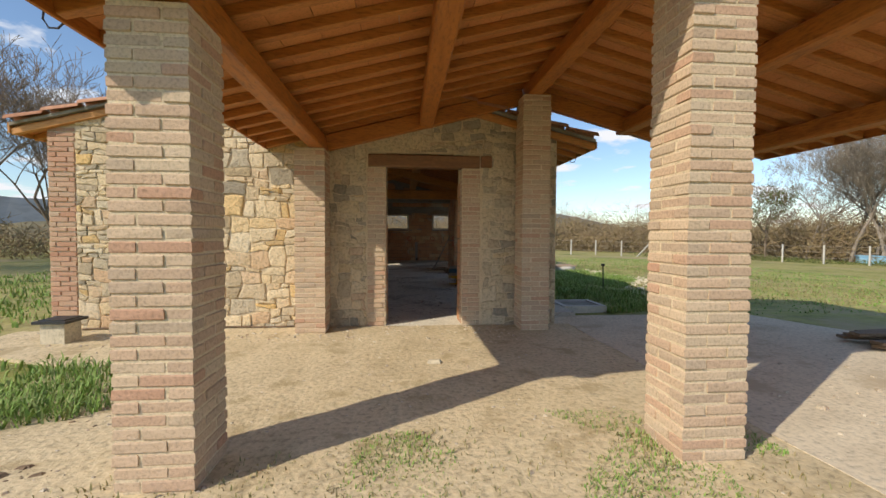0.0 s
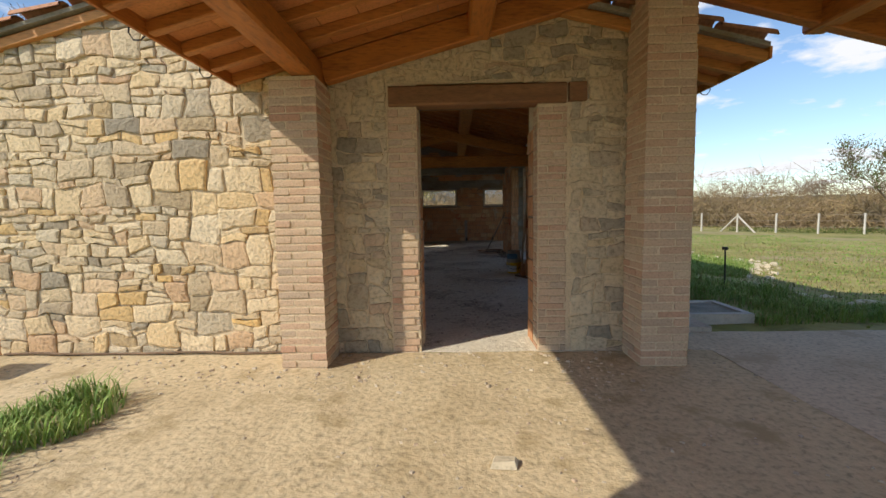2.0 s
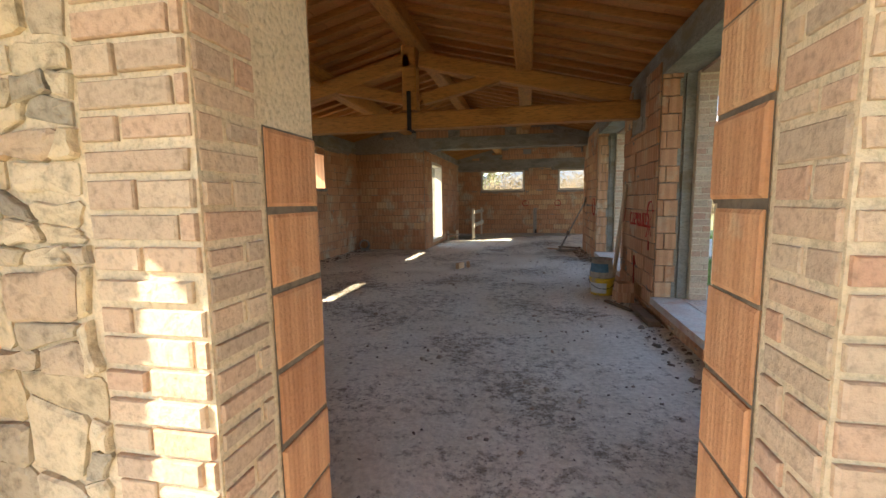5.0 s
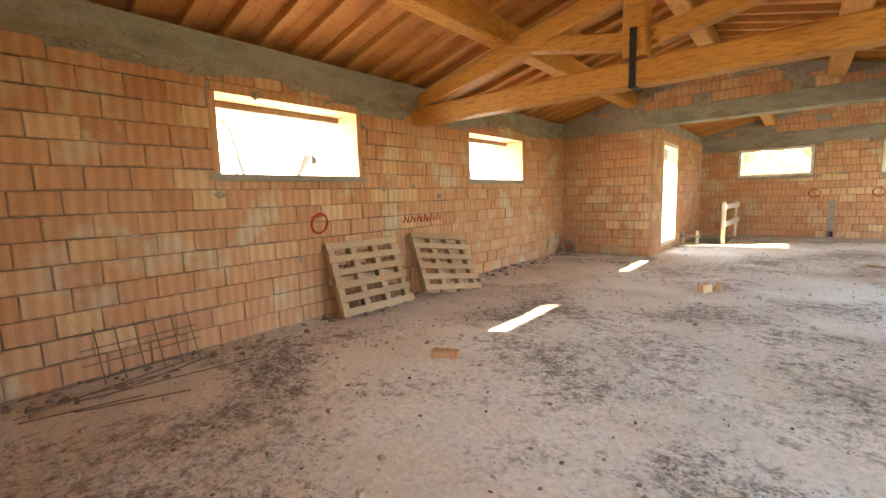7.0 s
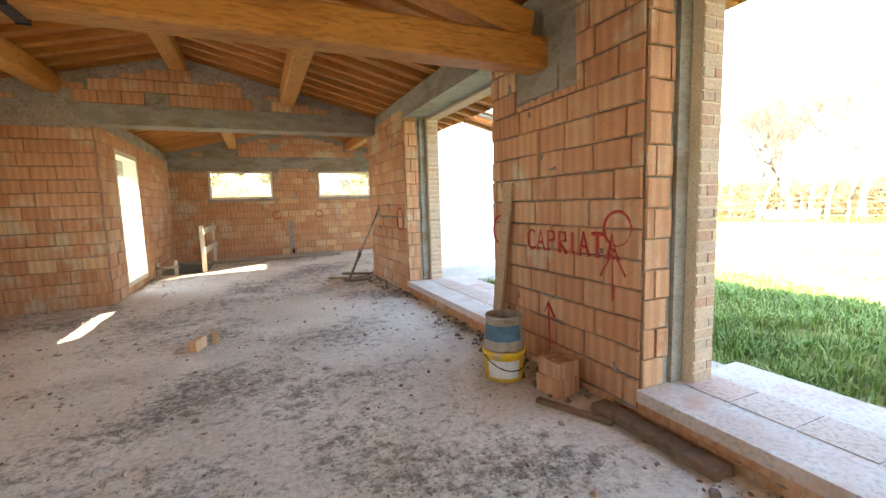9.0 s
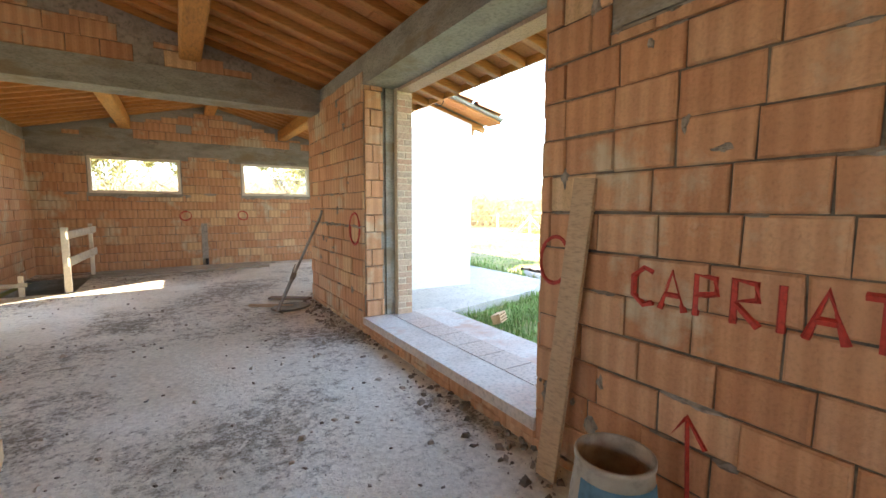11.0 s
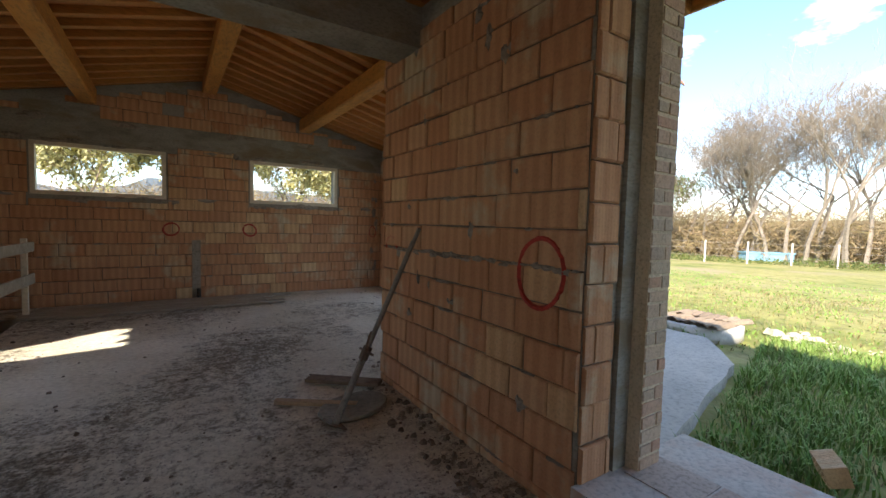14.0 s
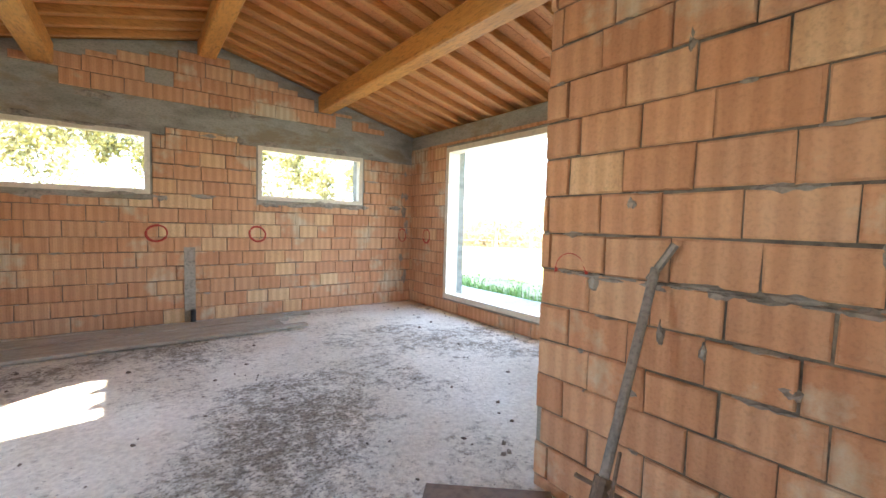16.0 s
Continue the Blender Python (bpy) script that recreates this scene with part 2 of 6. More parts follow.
PORCH_STAIN = [(0.31, 0.10, 0.018), (0.46, 0.165, 0.03), (0.37, 0.125, 0.022)]
M_PORCHWOOD = surf("red_stained_beam", PORCH_STAIN, 2.0, 0.55, 0.3, 16, stretch=(3, 0.7, 4), contrast=0.45)
M_PORCHWOODX = surf("red_stained_cross_beam", PORCH_STAIN, 2.0, 0.55, 0.3, 16, stretch=(0.7, 3, 4), contrast=0.45)
M_PORCHRAFT = surf("red_stained_rafter", [(0.38, 0.135, 0.028), (0.52, 0.21, 0.05)], 2.0, 0.6, 0.25, 16, stretch=(0.7, 4, 4), contrast=0.4)
M_PIAN = surf("terracotta_board_tile", [(0.50, 0.19, 0.06), (0.62, 0.27, 0.10)], 5.0, 0.85, 0.2, 50, contrast=0.3, pieces=[(0.46, 0.17, 0.055), (0.62, 0.28, 0.10), (0.56, 0.22, 0.075), (0.50, 0.22, 0.085)], pmix=0.6)
M_COPPI = surf("roof_tile", [(0.40, 0.18, 0.10), (0.52, 0.30, 0.19)], 4.0, 0.9, 0.3, 30, contrast=0.4, pieces=[(0.36, 0.16, 0.09), (0.52, 0.27, 0.16), (0.45, 0.25, 0.16)])
M_PALLET = surf("weathered_pallet_wood", [(0.38, 0.25, 0.14), (0.54, 0.39, 0.24)], 4.0, 0.85, 0.3, 25, stretch=(4, 1, 4), contrast=0.4, pieces=[(0.40, 0.27, 0.15), (0.56, 0.40, 0.25), (0.47, 0.32, 0.19)])
M_PLANK = surf("grey_formwork_board", [(0.34, 0.29, 0.22), (0.48, 0.42, 0.33)], 3.0, 0.9, 0.3, 25, stretch=(1, 4, 4), contrast=0.4)
M_DARKPLANK = surf("dark_damp_board", [(0.14, 0.095, 0.06), (0.24, 0.16, 0.10)], 3.0, 0.85, 0.3, 25, contrast=0.4)
M_FRAME = surf("pale_window_frame", [(0.66, 0.58, 0.44), (0.74, 0.67, 0.53)], 3.0, 0.7, 0.15, 30, contrast=0.2)
M_RED = surf("red_spray_paint", [(0.42, 0.035, 0.02), (0.50, 0.05, 0.03)], 10.0, 0.7, 0.1, 60, contrast=0.5)
M_STEEL = surf("rusty_steel", [(0.13, 0.09, 0.065), (0.26, 0.18, 0.12)], 12.0, 0.7, 0.3, 60, contrast=0.5, metal=0.4)
M_GREYSTEEL = surf("worn_prop_steel", [(0.20, 0.18, 0.15), (0.34, 0.30, 0.25)], 9.0, 0.6, 0.3, 60, contrast=0.4, metal=0.4)
M_IRON = surf("black_iron", [(0.03, 0.028, 0.025), (0.06, 0.05, 0.045)], 9.0, 0.6, 0.2, 60, metal=0.5)
M_YELLOW = surf("yellow_plastic", [(0.78, 0.50, 0.02), (0.80, 0.55, 0.04)], 5.0, 0.45, 0.05, 30, contrast=0.2, stain=(0.5, 0.42, 0.25), stain_scale=6)
M_LABEL = surf("pale_label", [(0.66, 0.68, 0.70), (0.76, 0.76, 0.74)], 12.0, 0.6, 0.05, 30, contrast=0.2)
M_BLUE = surf("blue_paper", [(0.06, 0.15, 0.22), (0.10, 0.20, 0.27)], 6.0, 0.8, 0.3, 20, contrast=0.4)
M_SACK = surf("cement_sack_paper", [(0.33, 0.28, 0.22), (0.45, 0.39, 0.31)], 6.0, 0.85, 0.4, 20, contrast=0.4)
M_WHITE = surf("white_render", [(0.74, 0.74, 0.73), (0.80, 0.80, 0.79)], 1.0, 0.9, 0.1, 40, contrast=0.1)
M_DIRT = surf("porch_earth", [(0.47, 0.375, 0.225), (0.62, 0.51, 0.33), (0.54, 0.435, 0.27)], 1.2, 0.95, 0.7, 22, contrast=0.5, stain=(0.42, 0.33, 0.19), stain_scale=2.5, bdist=0.018)
M_PAVING = surf("dusty_paving", [(0.50, 0.42, 0.30), (0.64, 0.55, 0.41), (0.56, 0.47, 0.34)], 1.0, 0.93, 0.5, 26, contrast=0.45, stain=(0.46, 0.37, 0.25), stain_scale=1.4)
M_LINTEL = surf("brown_stained_lintel", [(0.17, 0.08, 0.035), (0.27, 0.135, 0.06)], 3.0, 0.75, 0.3, 25, contrast=0.4, stretch=(0.8, 4, 4))
M_OLDTILE = surf("old_brown_tile", [(0.26, 0.19, 0.13), (0.38, 0.29, 0.20)], 5.0, 0.9, 0.3, 30, contrast=0.4, pieces=[(0.24, 0.17, 0.11), (0.40, 0.31, 0.22), (0.34, 0.22, 0.15)])
M_APRON = surf("concrete_apron", [(0.42, 0.38, 0.32), (0.54, 0.49, 0.42), (0.48, 0.43, 0.36)], 1.0, 0.93, 0.4, 30, contrast=0.35)
M_FIELD = surf("spring_meadow", [(0.13, 0.165, 0.03), (0.27, 0.27, 0.07), (0.37, 0.32, 0.12), (0.21, 0.235, 0.05)], 0.35, 0.95, 0.8, 5, contrast=0.5, bdist=0.05, stain=(0.36, 0.29, 0.16), stain_scale=0.22)
M_GRASS = surf("fresh_grass", [(0.14, 0.27, 0.045), (0.26, 0.38, 0.08)], 1.5, 0.75, 0.0, 8, contrast=0.3, pieces=[(0.14, 0.27, 0.05), (0.27, 0.39, 0.09), (0.19, 0.32, 0.05), (0.42, 0.40, 0.18), (0.12, 0.25, 0.06)], pmix=0.6)
M_STRAW = surf("dry_grass", [(0.32, 0.26, 0.13), (0.22, 0.21, 0.08)], 3.0, 0.9, 0.0, 8, pieces=[(0.38, 0.31, 0.16), (0.22, 0.23, 0.08), (0.30, 0.22, 0.12)])
M_SCRUB = surf("winter_scrub", [(0.19, 0.12, 0.06), (0.30, 0.20, 0.10), (0.24, 0.18, 0.075)], 0.12, 0.95, 0.0, 1, contrast=0.4, pieces=[(0.20, 0.15, 0.10), (0.34, 0.25, 0.15), (0.24, 0.21, 0.09), (0.15, 0.115, 0.08), (0.30, 0.27, 0.18)], pmix=0.6)
M_GREENLEAF = surf("ivy_green_leaf", [(0.07, 0.11, 0.02), (0.13, 0.16, 0.04)], 1.0, 0.8, 0.0, 6, pieces=[(0.07, 0.11, 0.02), (0.16, 0.18, 0.05)])
M_BLOSSOM = surf("pale_spring_leaf", [(0.40, 0.36, 0.13), (0.50, 0.45, 0.20)], 1.0, 0.8, 0.0, 6, pieces=[(0.33, 0.31, 0.12), (0.48, 0.44, 0.24)])
M_BARK = surf("grey_bark", [(0.16, 0.12, 0.085), (0.26, 0.20, 0.15)], 3.0, 0.95, 0.3, 20)
M_BIRCH = surf("pale_bark", [(0.34, 0.29, 0.24), (0.23, 0.19, 0.15)], 2.0, 0.9, 0.3, 12)
M_POST = surf("concrete_post", [(0.50, 0.48, 0.44), (0.60, 0.57, 0.52)], 4.0, 0.9, 0.1, 30, contrast=0.2)
# blue-grey: the haze of distance is mixed into the hill colour
M_HILL = surf("haze_blue_hill", [(0.10, 0.13, 0.16), (0.14, 0.16, 0.17)], 0.01, 1.0, 0.0, 0.05, contrast=0.3)
M_HILLGREEN = surf("far_wood", [(0.13, 0.12, 0.075), (0.19, 0.16, 0.09), (0.12, 0.13, 0.06)], 0.03, 1.0, 0.0, 0.3, contrast=0.4)
M_GRAVEL = surf("rubble_crumb", [(0.36, 0.30, 0.23), (0.50, 0.44, 0.36)], 6.0, 0.95, 0.3, 40, pieces=[(0.46, 0.38, 0.28), (0.62, 0.54, 0.42), (0.40, 0.33, 0.25), (0.52, 0.38, 0.27)])
M_CRUMB = surf("dark_crumb", [(0.14, 0.11, 0.085), (0.28, 0.23, 0.18)], 6.0, 0.95, 0.3, 40, pieces=[(0.10, 0.08, 0.06), (0.24, 0.19, 0.14), (0.36, 0.31, 0.25)])
M_CAR = surf("car_paint", [(0.7, 0.7, 0.7), (0.75, 0.75, 0.75)], 1.0, 0.3, 0.0, 5, contrast=0.1)
M_GLASSD = surf("dark_car_glass", [(0.03, 0.035, 0.04), (0.05, 0.055, 0.06)], 1.0, 0.1, 0.0, 5, contrast=0.1)
M_BLUEPL = surf("blue_sheet", [(0.20, 0.42, 0.62), (0.26, 0.48, 0.66)], 3.0, 0.6, 0.1, 20, contrast=0.2)
M_BLACKPL = surf("black_plastic", [(0.025, 0.025, 0.028), (0.04, 0.04, 0.042)], 5.0, 0.5, 0.1, 30)
M_CREAMBOX = surf("cream_concrete", [(0.55, 0.48, 0.35), (0.64, 0.57, 0.43)], 8.0, 0.9, 0.3, 30, contrast=0.4)


# ---- mesh helpers ----
def mesh_ob(name, verts, faces, mat, parent=None, smooth=False):
    me = bpy.data.meshes.new(name)
    me.from_pydata([tuple(v) for v in verts], [], faces)
    me.materials.append(mat)
    me.update()
    if smooth:
        me.polygons.foreach_set("use_smooth", [True] * len(me.polygons))
    ob = new(name, me)
    if parent:
        ob.parent = parent
    return ob


BOXF = [(0, 3, 2, 1), (4, 5, 6, 7), (0, 1, 5, 4), (1, 2, 6, 5), (2, 3, 7, 6), (3, 0, 4, 7)]


class Soup:
    """Collects many small solids for one mesh."""

    def __init__(self):
        self.v, self.f = [], []

    def add(self, verts, faces):
        k = len(self.v)
        self.v += [tuple(p) for p in verts]
        self.f += [tuple(i + k for i in f) for f in faces]

    def box(self, x0, y0, z0, x1, y1, z1):
        self.add([(x0, y0, z0), (x1, y0, z0), (x1, y1, z0), (x0, y1, z0), (x0, y0, z1), (x1, y0, z1), (x1, y1, z1), (x0, y1, z1)], BOXF)

    def hexa(self, low, high):
        self.add(list(low) + list(high), BOXF)

    def bar(self, a, b, w, h, up=(0, 0, 1)):
        """A squared timber from a to b, w wide and h high, with eased edges."""
        a, b = Vector(a), Vector(b)
        d = (b - a).normalized()
        s = d.cross(Vector(up)).normalized()
        u = s.cross(d)
        c = min(w, h) * 0.09
        prof = [(-w / 2 + c, -h / 2), (w / 2 - c, -h / 2), (w / 2, -h / 2 + c), (w / 2, h / 2 - c), (w / 2 - c, h / 2), (-w / 2 + c, h / 2), (-w / 2, h / 2 - c), (-w / 2, -h / 2 + c)]
        vs = [p + s * q[0] + u * q[1] for p in (a, b) for q in prof]
        fs = [(i, (i + 1) % 8, 8 + (i + 1) % 8, 8 + i) for i in range(8)] + [tuple(range(7, -1, -1)), tuple(range(8, 16))]
        self.add(vs, fs)

    def tube(self, pts, rs, n=6):
        ring0 = None
        for i, p in enumerate(pts):
            p = Vector(p)
            d = (Vector(pts[min(i + 1, len(pts) - 1)]) - Vector(pts[max(i - 1, 0)])).normalized()
            s = d.cross(Vector((0.31, 0.2, 0.93) if abs(d.z) < 0.9 else (1, 0, 0))).normalized()
            u = s.cross(d)
            r = rs[i] if isinstance(rs, (list, tuple)) else rs
            k = len(self.v)
            self.v += [tuple(p + (s * math.cos(2 * math.pi * j / n) + u * math.sin(2 * math.pi * j / n)) * r) for j in range(n)]
            if ring0 is not None:
                self.f += [(ring0 + j, ring0 + (j + 1) % n, k + (j + 1) % n, k + j) for j in range(n)]
            else:
                self.f.append(tuple(range(k + n - 1, k - 1, -1)))
            ring0 = k
        self.f.append(tuple(range(ring0, ring0 + n)))

    def lathe(self, c, prof, n=20):
        k = len(self.v)
        for r, z in prof:
            self.v += [(c[0] + r * math.cos(2 * math.pi * j / n), c[1] + r * math.sin(2 * math.pi * j / n), c[2] + z) for j in range(n)]
        for i in range(len(prof) - 1):
            self.f += [(k + i * n + j, k + i * n + (j + 1) % n, k + (i + 1) * n + (j + 1) % n, k + (i + 1) * n + j) for j in range(n)]

    def make(self, name, mat, parent=None, smooth=False):
        return mesh_ob(name, self.v, self.f, mat, parent, smooth)


def empty(name, at=(0, 0, 0)):
    e = new(name)
    e.empty_display_size = 0.1
    e.location = at
    return e


def wall(name, axis, face, back, s0, s1, top, holes, mat, base=-0.15, cuts=()):
    """A wall in the plane of x ('x') or y ('y') from face to back; along s from s0 to s1, up to top(s); holes (sa, sb, za, zb)."""
    so = Soup()
    ss = sorted({s0, s1, *cuts, *[h[0] for h in holes], *[h[1] for h in holes]})
    ss = [s for s in ss if s0 <= s <= s1]
    for a, b in zip(ss, ss[1:]):
        mid = (a + b) / 2
        zs = [base]
        for h in sorted([h for h in holes if h[0] < mid < h[1]], key=lambda h: h[2]):
            zs += [h[2], h[3]]
        zs.append(None)
        for lo, hi in zip(zs[::2], zs[1::2]):
            za, zb = (top(a), top(b)) if hi is None else (hi, hi)
            if za - lo < 1e-4:
                continue
            p = [(face, a), (face, b), (back, b), (back, a)]
            if axis == "y":
                p = [(q[1], q[0]) for q in p]
            tops = [za, zb, zb, za]
            so.hexa([(*q, lo) for q in p], [(*q, z) for q, z in zip(p, tops)])
    ob = so.make(name, mat)
    bm = bmesh.new(); bm.from_mesh(ob.data); bmesh.ops.recalc_face_normals(bm, faces=bm.faces); bm.to_mesh(ob.data); bm.free()
    return tagged(ob, kind="structure")


def piece_mesh(name, mat, seed, ch=0.03, wob=0.012):
    """A unit piece (x, z from 0 to 1, front towards -y by 1) with eased, uneven edges."""
    r = random.Random(seed)
    j = lambda: r.uniform(-wob, wob)
    vs = [(j(), 0, j()), (1 + j(), 0, j()), (1 + j(), 0, 1 + j()), (j(), 0, 1 + j())]
    vs += [(p[0], -0.65, p[2]) for p in vs]
    vs += [(ch, -1, ch * 1.6), (1 - ch, -1, ch * 1.6), (1 - ch, -1, 1 - ch * 1.6), (ch, -1, 1 - ch * 1.6)]
    fs = [(8, 9, 10, 11)]
    for a in (0, 4):
        fs += [(a + i, a + (i + 1) % 4, a + 4 + (i + 1) % 4, a + 4 + i) for i in range(4)]
    me = bpy.data.meshes.new(name)
    me.from_pydata(vs, [], fs)
    me.materials.append(mat)
    return me


PIECES = {}


def pieces_of(name, mat):
    key = (name, mat.name)
    if key not in PIECES:
        PIECES[key] = [piece_mesh(name, mat, k) for k in range(6)]
    return PIECES[key]


def clip_rects(rect, holes):
    out = [rect]
    for h in holes:
        nxt = []
        for a, b, lo, hi in out:
            if h[1] <= a or h[0] >= b or h[3] <= lo or h[2] >= hi:
                nxt.append((a, b, lo, hi))
                continue
            if h[0] > a: nxt.append((a, h[0], lo, hi))
            if h[1] < b: nxt.append((h[1], b, lo, hi))
            m0, m1 = max(a, h[0]), min(b, h[1])
            if h[2] > lo: nxt.append((m0, m1, lo, h[2]))
            if h[3] < hi: nxt.append((m0, m1, h[3], hi))
        out = nxt
    return out


def lay(parent, name, mat, origin, along, normal, length, z0, top, holes=(), bl=0.278, bh=0.175, gap=0.006, depth=0.018, near=None, seed=1, limit=300, skip=0.0, alt=None, alt_p=0.0, squeeze=0.0):
    """Lays a running bond on a wall face: origin, the way along it, the outward normal; top(s) is the upper limit."""
    r = random.Random(seed)
    along, normal, origin = Vector(along), Vector(normal), Vector(origin)
    rects = []
    row, z = 0, z0
    while z < z0 + 6:
        tmax = max(top(0), top(length), top(length / 2))
        if z > tmax:
            break
        s = -bl * (0.5 if row % 2 else 0.0) - r.uniform(0, 0.05)
        while s < length:
            w = bl * r.uniform(0.93, 1.07)
            a, b = max(0, s), min(length, s + w)
            hi = min(z + bh, top(a) - 0.004, top(b) - 0.004)
            if b - a > 0.03 and hi - z > 0.04:
                for q in clip_rects((a, b, z, hi), holes):
                    if q[1] - q[0] > 0.03 and q[3] - q[2] > 0.03 and r.random() >= skip:
                        rects.append(q)
            s += w
        z += bh
        row += 1
    if near is not None:
        rects.sort(key=lambda q: abs((q[0] + q[1]) / 2 - near[0]) + 0.6 * abs((q[2] + q[3]) / 2 - near[1]))
    base = Matrix(((along.x, -normal.x, 0, origin.x), (along.y, -normal.y, 0, origin.y), (0, 0, 1, origin.z), (0, 0, 0, 1)))
    soup, gap_sheet, squeezed = Soup(), Soup(), Soup()
    # a dark sheet behind the blocks stands in for shade in their joints
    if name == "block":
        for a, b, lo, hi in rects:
            gap_sheet.add([base @ Vector((u, -0.003, w)) for u, w in ((a, lo), (b, lo), (b, hi), (a, hi))], [(0, 1, 2, 3)])
    meshes = pieces_of(name, mat)
    metas = pieces_of(name, alt) if alt else meshes
    for k, (a, b, lo, hi) in enumerate(rects):
        d = depth * r.uniform(0.6, 1.35)
        gp = gap * r.uniform(0.4, 2.0)
        m = base @ Matrix.Translation((a + gap / 2, 0, lo + gp / 2)) @ Matrix.Diagonal((b - a - gap, d, hi - lo - gp, 1))
        if name == "block":
            m = m @ Matrix.Rotation(r.uniform(-0.008, 0.008), 4, "Y")
            if r.random() < squeeze:
                u0, u1 = sorted((r.uniform(a, b), r.uniform(a, b)))
                n = max(3, int((u1 - u0) / 0.025))
                hh, top_, low_, out_ = r.uniform(0.006, 0.02), [], [], []
                for q in range(n + 1):
                    u = u0 + (u1 - u0) * q / n
                    e = math.sin(math.pi * (q + 0.3) / (n + 0.6))
                    top_.append(base @ Vector((u, -d * 0.5, hi + hh * e * r.uniform(0.3, 1.0))))
                    low_.append(base @ Vector((u, -d * 0.5, hi - 0.004 - hh * e * r.uniform(0.4, 1.6))))
                    out_.append(base @ Vector((u, -d - 0.014 * e * r.uniform(0.5, 1.2), hi - 0.004 + r.uniform(-0.004, 0.004))))
                w = n + 1
                squeezed.add(top_ + out_ + low_, [(c, c + 1, w + c + 1, w + c) for c in range(n)] + [(w + c, w + c + 1, 2 * w + c + 1, 2 * w + c) for c in range(n)])
        me = r.choice(metas if r.random() < alt_p else meshes)
        if k < limit:
            o = new(name, me)
            o.parent = parent
            o.matrix_basis = m
        else:
            soup.add([m @ v.co for v in me.vertices], [tuple(p.vertices) for p in me.polygons])
    if gap_sheet.v:
        tagged(gap_sheet.make("mortar_bed", M_GAP_SHADE, parent), kind="stuff")
    if squeezed.v:
        tagged(squeezed.make("squeezed_mortar", M_MORTAR, parent), kind="stuff")
    if soup.v:
        tagged(soup.make(name + "_course", mat, parent), kind="stuff")


# ---- plan ----
XL, XR, YF, YM, YB = -4.29, 1.41, 0.45, 9.63, 14.8      # hall left, right, front, cross beam, far wall
XFL, XFR = -2.49, 3.50                                   # far room
RX, RZ, RS = -1.44, 3.49, 0.25                           # hall roof: ridge, rafter underside, slope
FX, FZ = 0.50, 3.46                                      # far roof
PX, PZ, PS = 1.47, 3.37, 0.26                            # porch roof


def hall_top(x):
    return RZ - RS * abs(x - RX)


def far_top(x):
    return FZ - RS * abs(x - FX)


def porch_top(x):
    return PZ - PS * abs(x - PX)


# ---- shells ----
DOOR = (-0.54, 0.535, -0.2, 2.42)
L1, L2 = (2.45, 4.06, 1.54, 2.29), (6.20, 7.90, 1.54, 2.29)
O1, O2 = (1.68, 4.12, 0.17, 2.49), (5.72, 8.17, 0.17, 2.49)
W1, W2 = (-1.62, -0.09, 1.555, 2.275), (1.09, 2.60, 1.555, 2.275)
W3 = (11.45, 13.83, 0.2, 2.42)
LD = (10.42, 11.8, 0.1, 2.28)

front = wall("wall_front", "y", 0.0, YF, -4.90, 1.91, lambda x: hall_top(x) + 0.07, [DOOR], M_JOINT, cuts=[RX])
left = wall("wall_left", "x", XL, -4.90, YF, YM + 0.35, lambda y: 2.74, [L1, L2], M_CONC)
right = wall("wall_right", "x", XR, 1.89, YF, 10.156, lambda y: 2.77, [O1, O2], M_CONC)
end = wall("wall_end", "y", YM, YM + 0.35, XL, XFL, lambda x: hall_top(x) - 0.01, [], M_MORTAR)
gable = wall("wall_gable", "y", YM + 0.02, YM + 0.3, XFL, XR, lambda x: hall_top(x) - 0.01, [], M_MORTAR, base=2.76, cuts=[RX])
beam = Soup(); beam.box(XFL - 0.1, YM - 0.02, 2.49, XR + 0.03, YM + 0.33, 2.765)
tagged(beam.make("beam_concrete", M_CONC), "grey cast concrete beam across the hall", "beam", kind="structure")
back = wall("wall_back", "y", YB, YB + 0.35, XFL - 0.35, XFR + 0.35, far_top, [W1, W2], M_CONC, cuts=[FX])
farl = wall("wall_far_left", "x", XFL, XFL - 0.35, YM + 0.35, YB, lambda y: 2.7, [LD], M_CONC)
farr = wall("wall_far_right", "x", XFR, XFR + 0.35, 10.156, YB, lambda y: 2.7, [W3], M_CONC)
white = wall("wall_white", "y", 9.72, 10.156, 1.89, XFR + 0.35, far_top, [], M_WHITE)
lift = Soup(); lift.box(XR - 0.004, 10.157, 2.49, 1.9, 10.2, 2.7)
for w, lab in ((front, "rubble stone front wall with brick edges"), (left, "bare clay block wall with two high windows"), (right, "bare clay block wall with two wide openings"), (end, "bare clay block end wall"), (gable, "clay block gable above a concrete beam"), (back, "bare clay block wall with two small windows"), (farl, "clay block wall with a tall opening"), (farr, "clay block wall with a wide opening"), (white, "white rendered outside wall")):
    tagged(w, lab, "wall")


# ---- floors ----
def floor_grid(name, xs, ys, z, mat, skip=lambda x, y: False, amp=0.006, freq=3.0):
    vs = [(x, y, z + amp * noise.noise((x * freq, y * freq, 0.3)) + amp * 0.5 * noise.noise((x * freq * 4, y * freq * 4, 1.3))) for y in ys for x in xs]
    n = len(xs)
    fs = [(j * n + i, j * n + i + 1, (j + 1) * n + i + 1, (j + 1) * n + i) for j in range(len(ys) - 1) for i in range(n - 1)
          if not skip((xs[i] + xs[i + 1]) / 2, (ys[j] + ys[j + 1]) / 2)]
    return tagged(mesh_ob(name, vs, fs, mat, smooth=True), kind="structure")


def steps(a, b, d):
    n = max(1, round((b - a) / d))
    return [a + (b - a) * i / n for i in range(n + 1)]


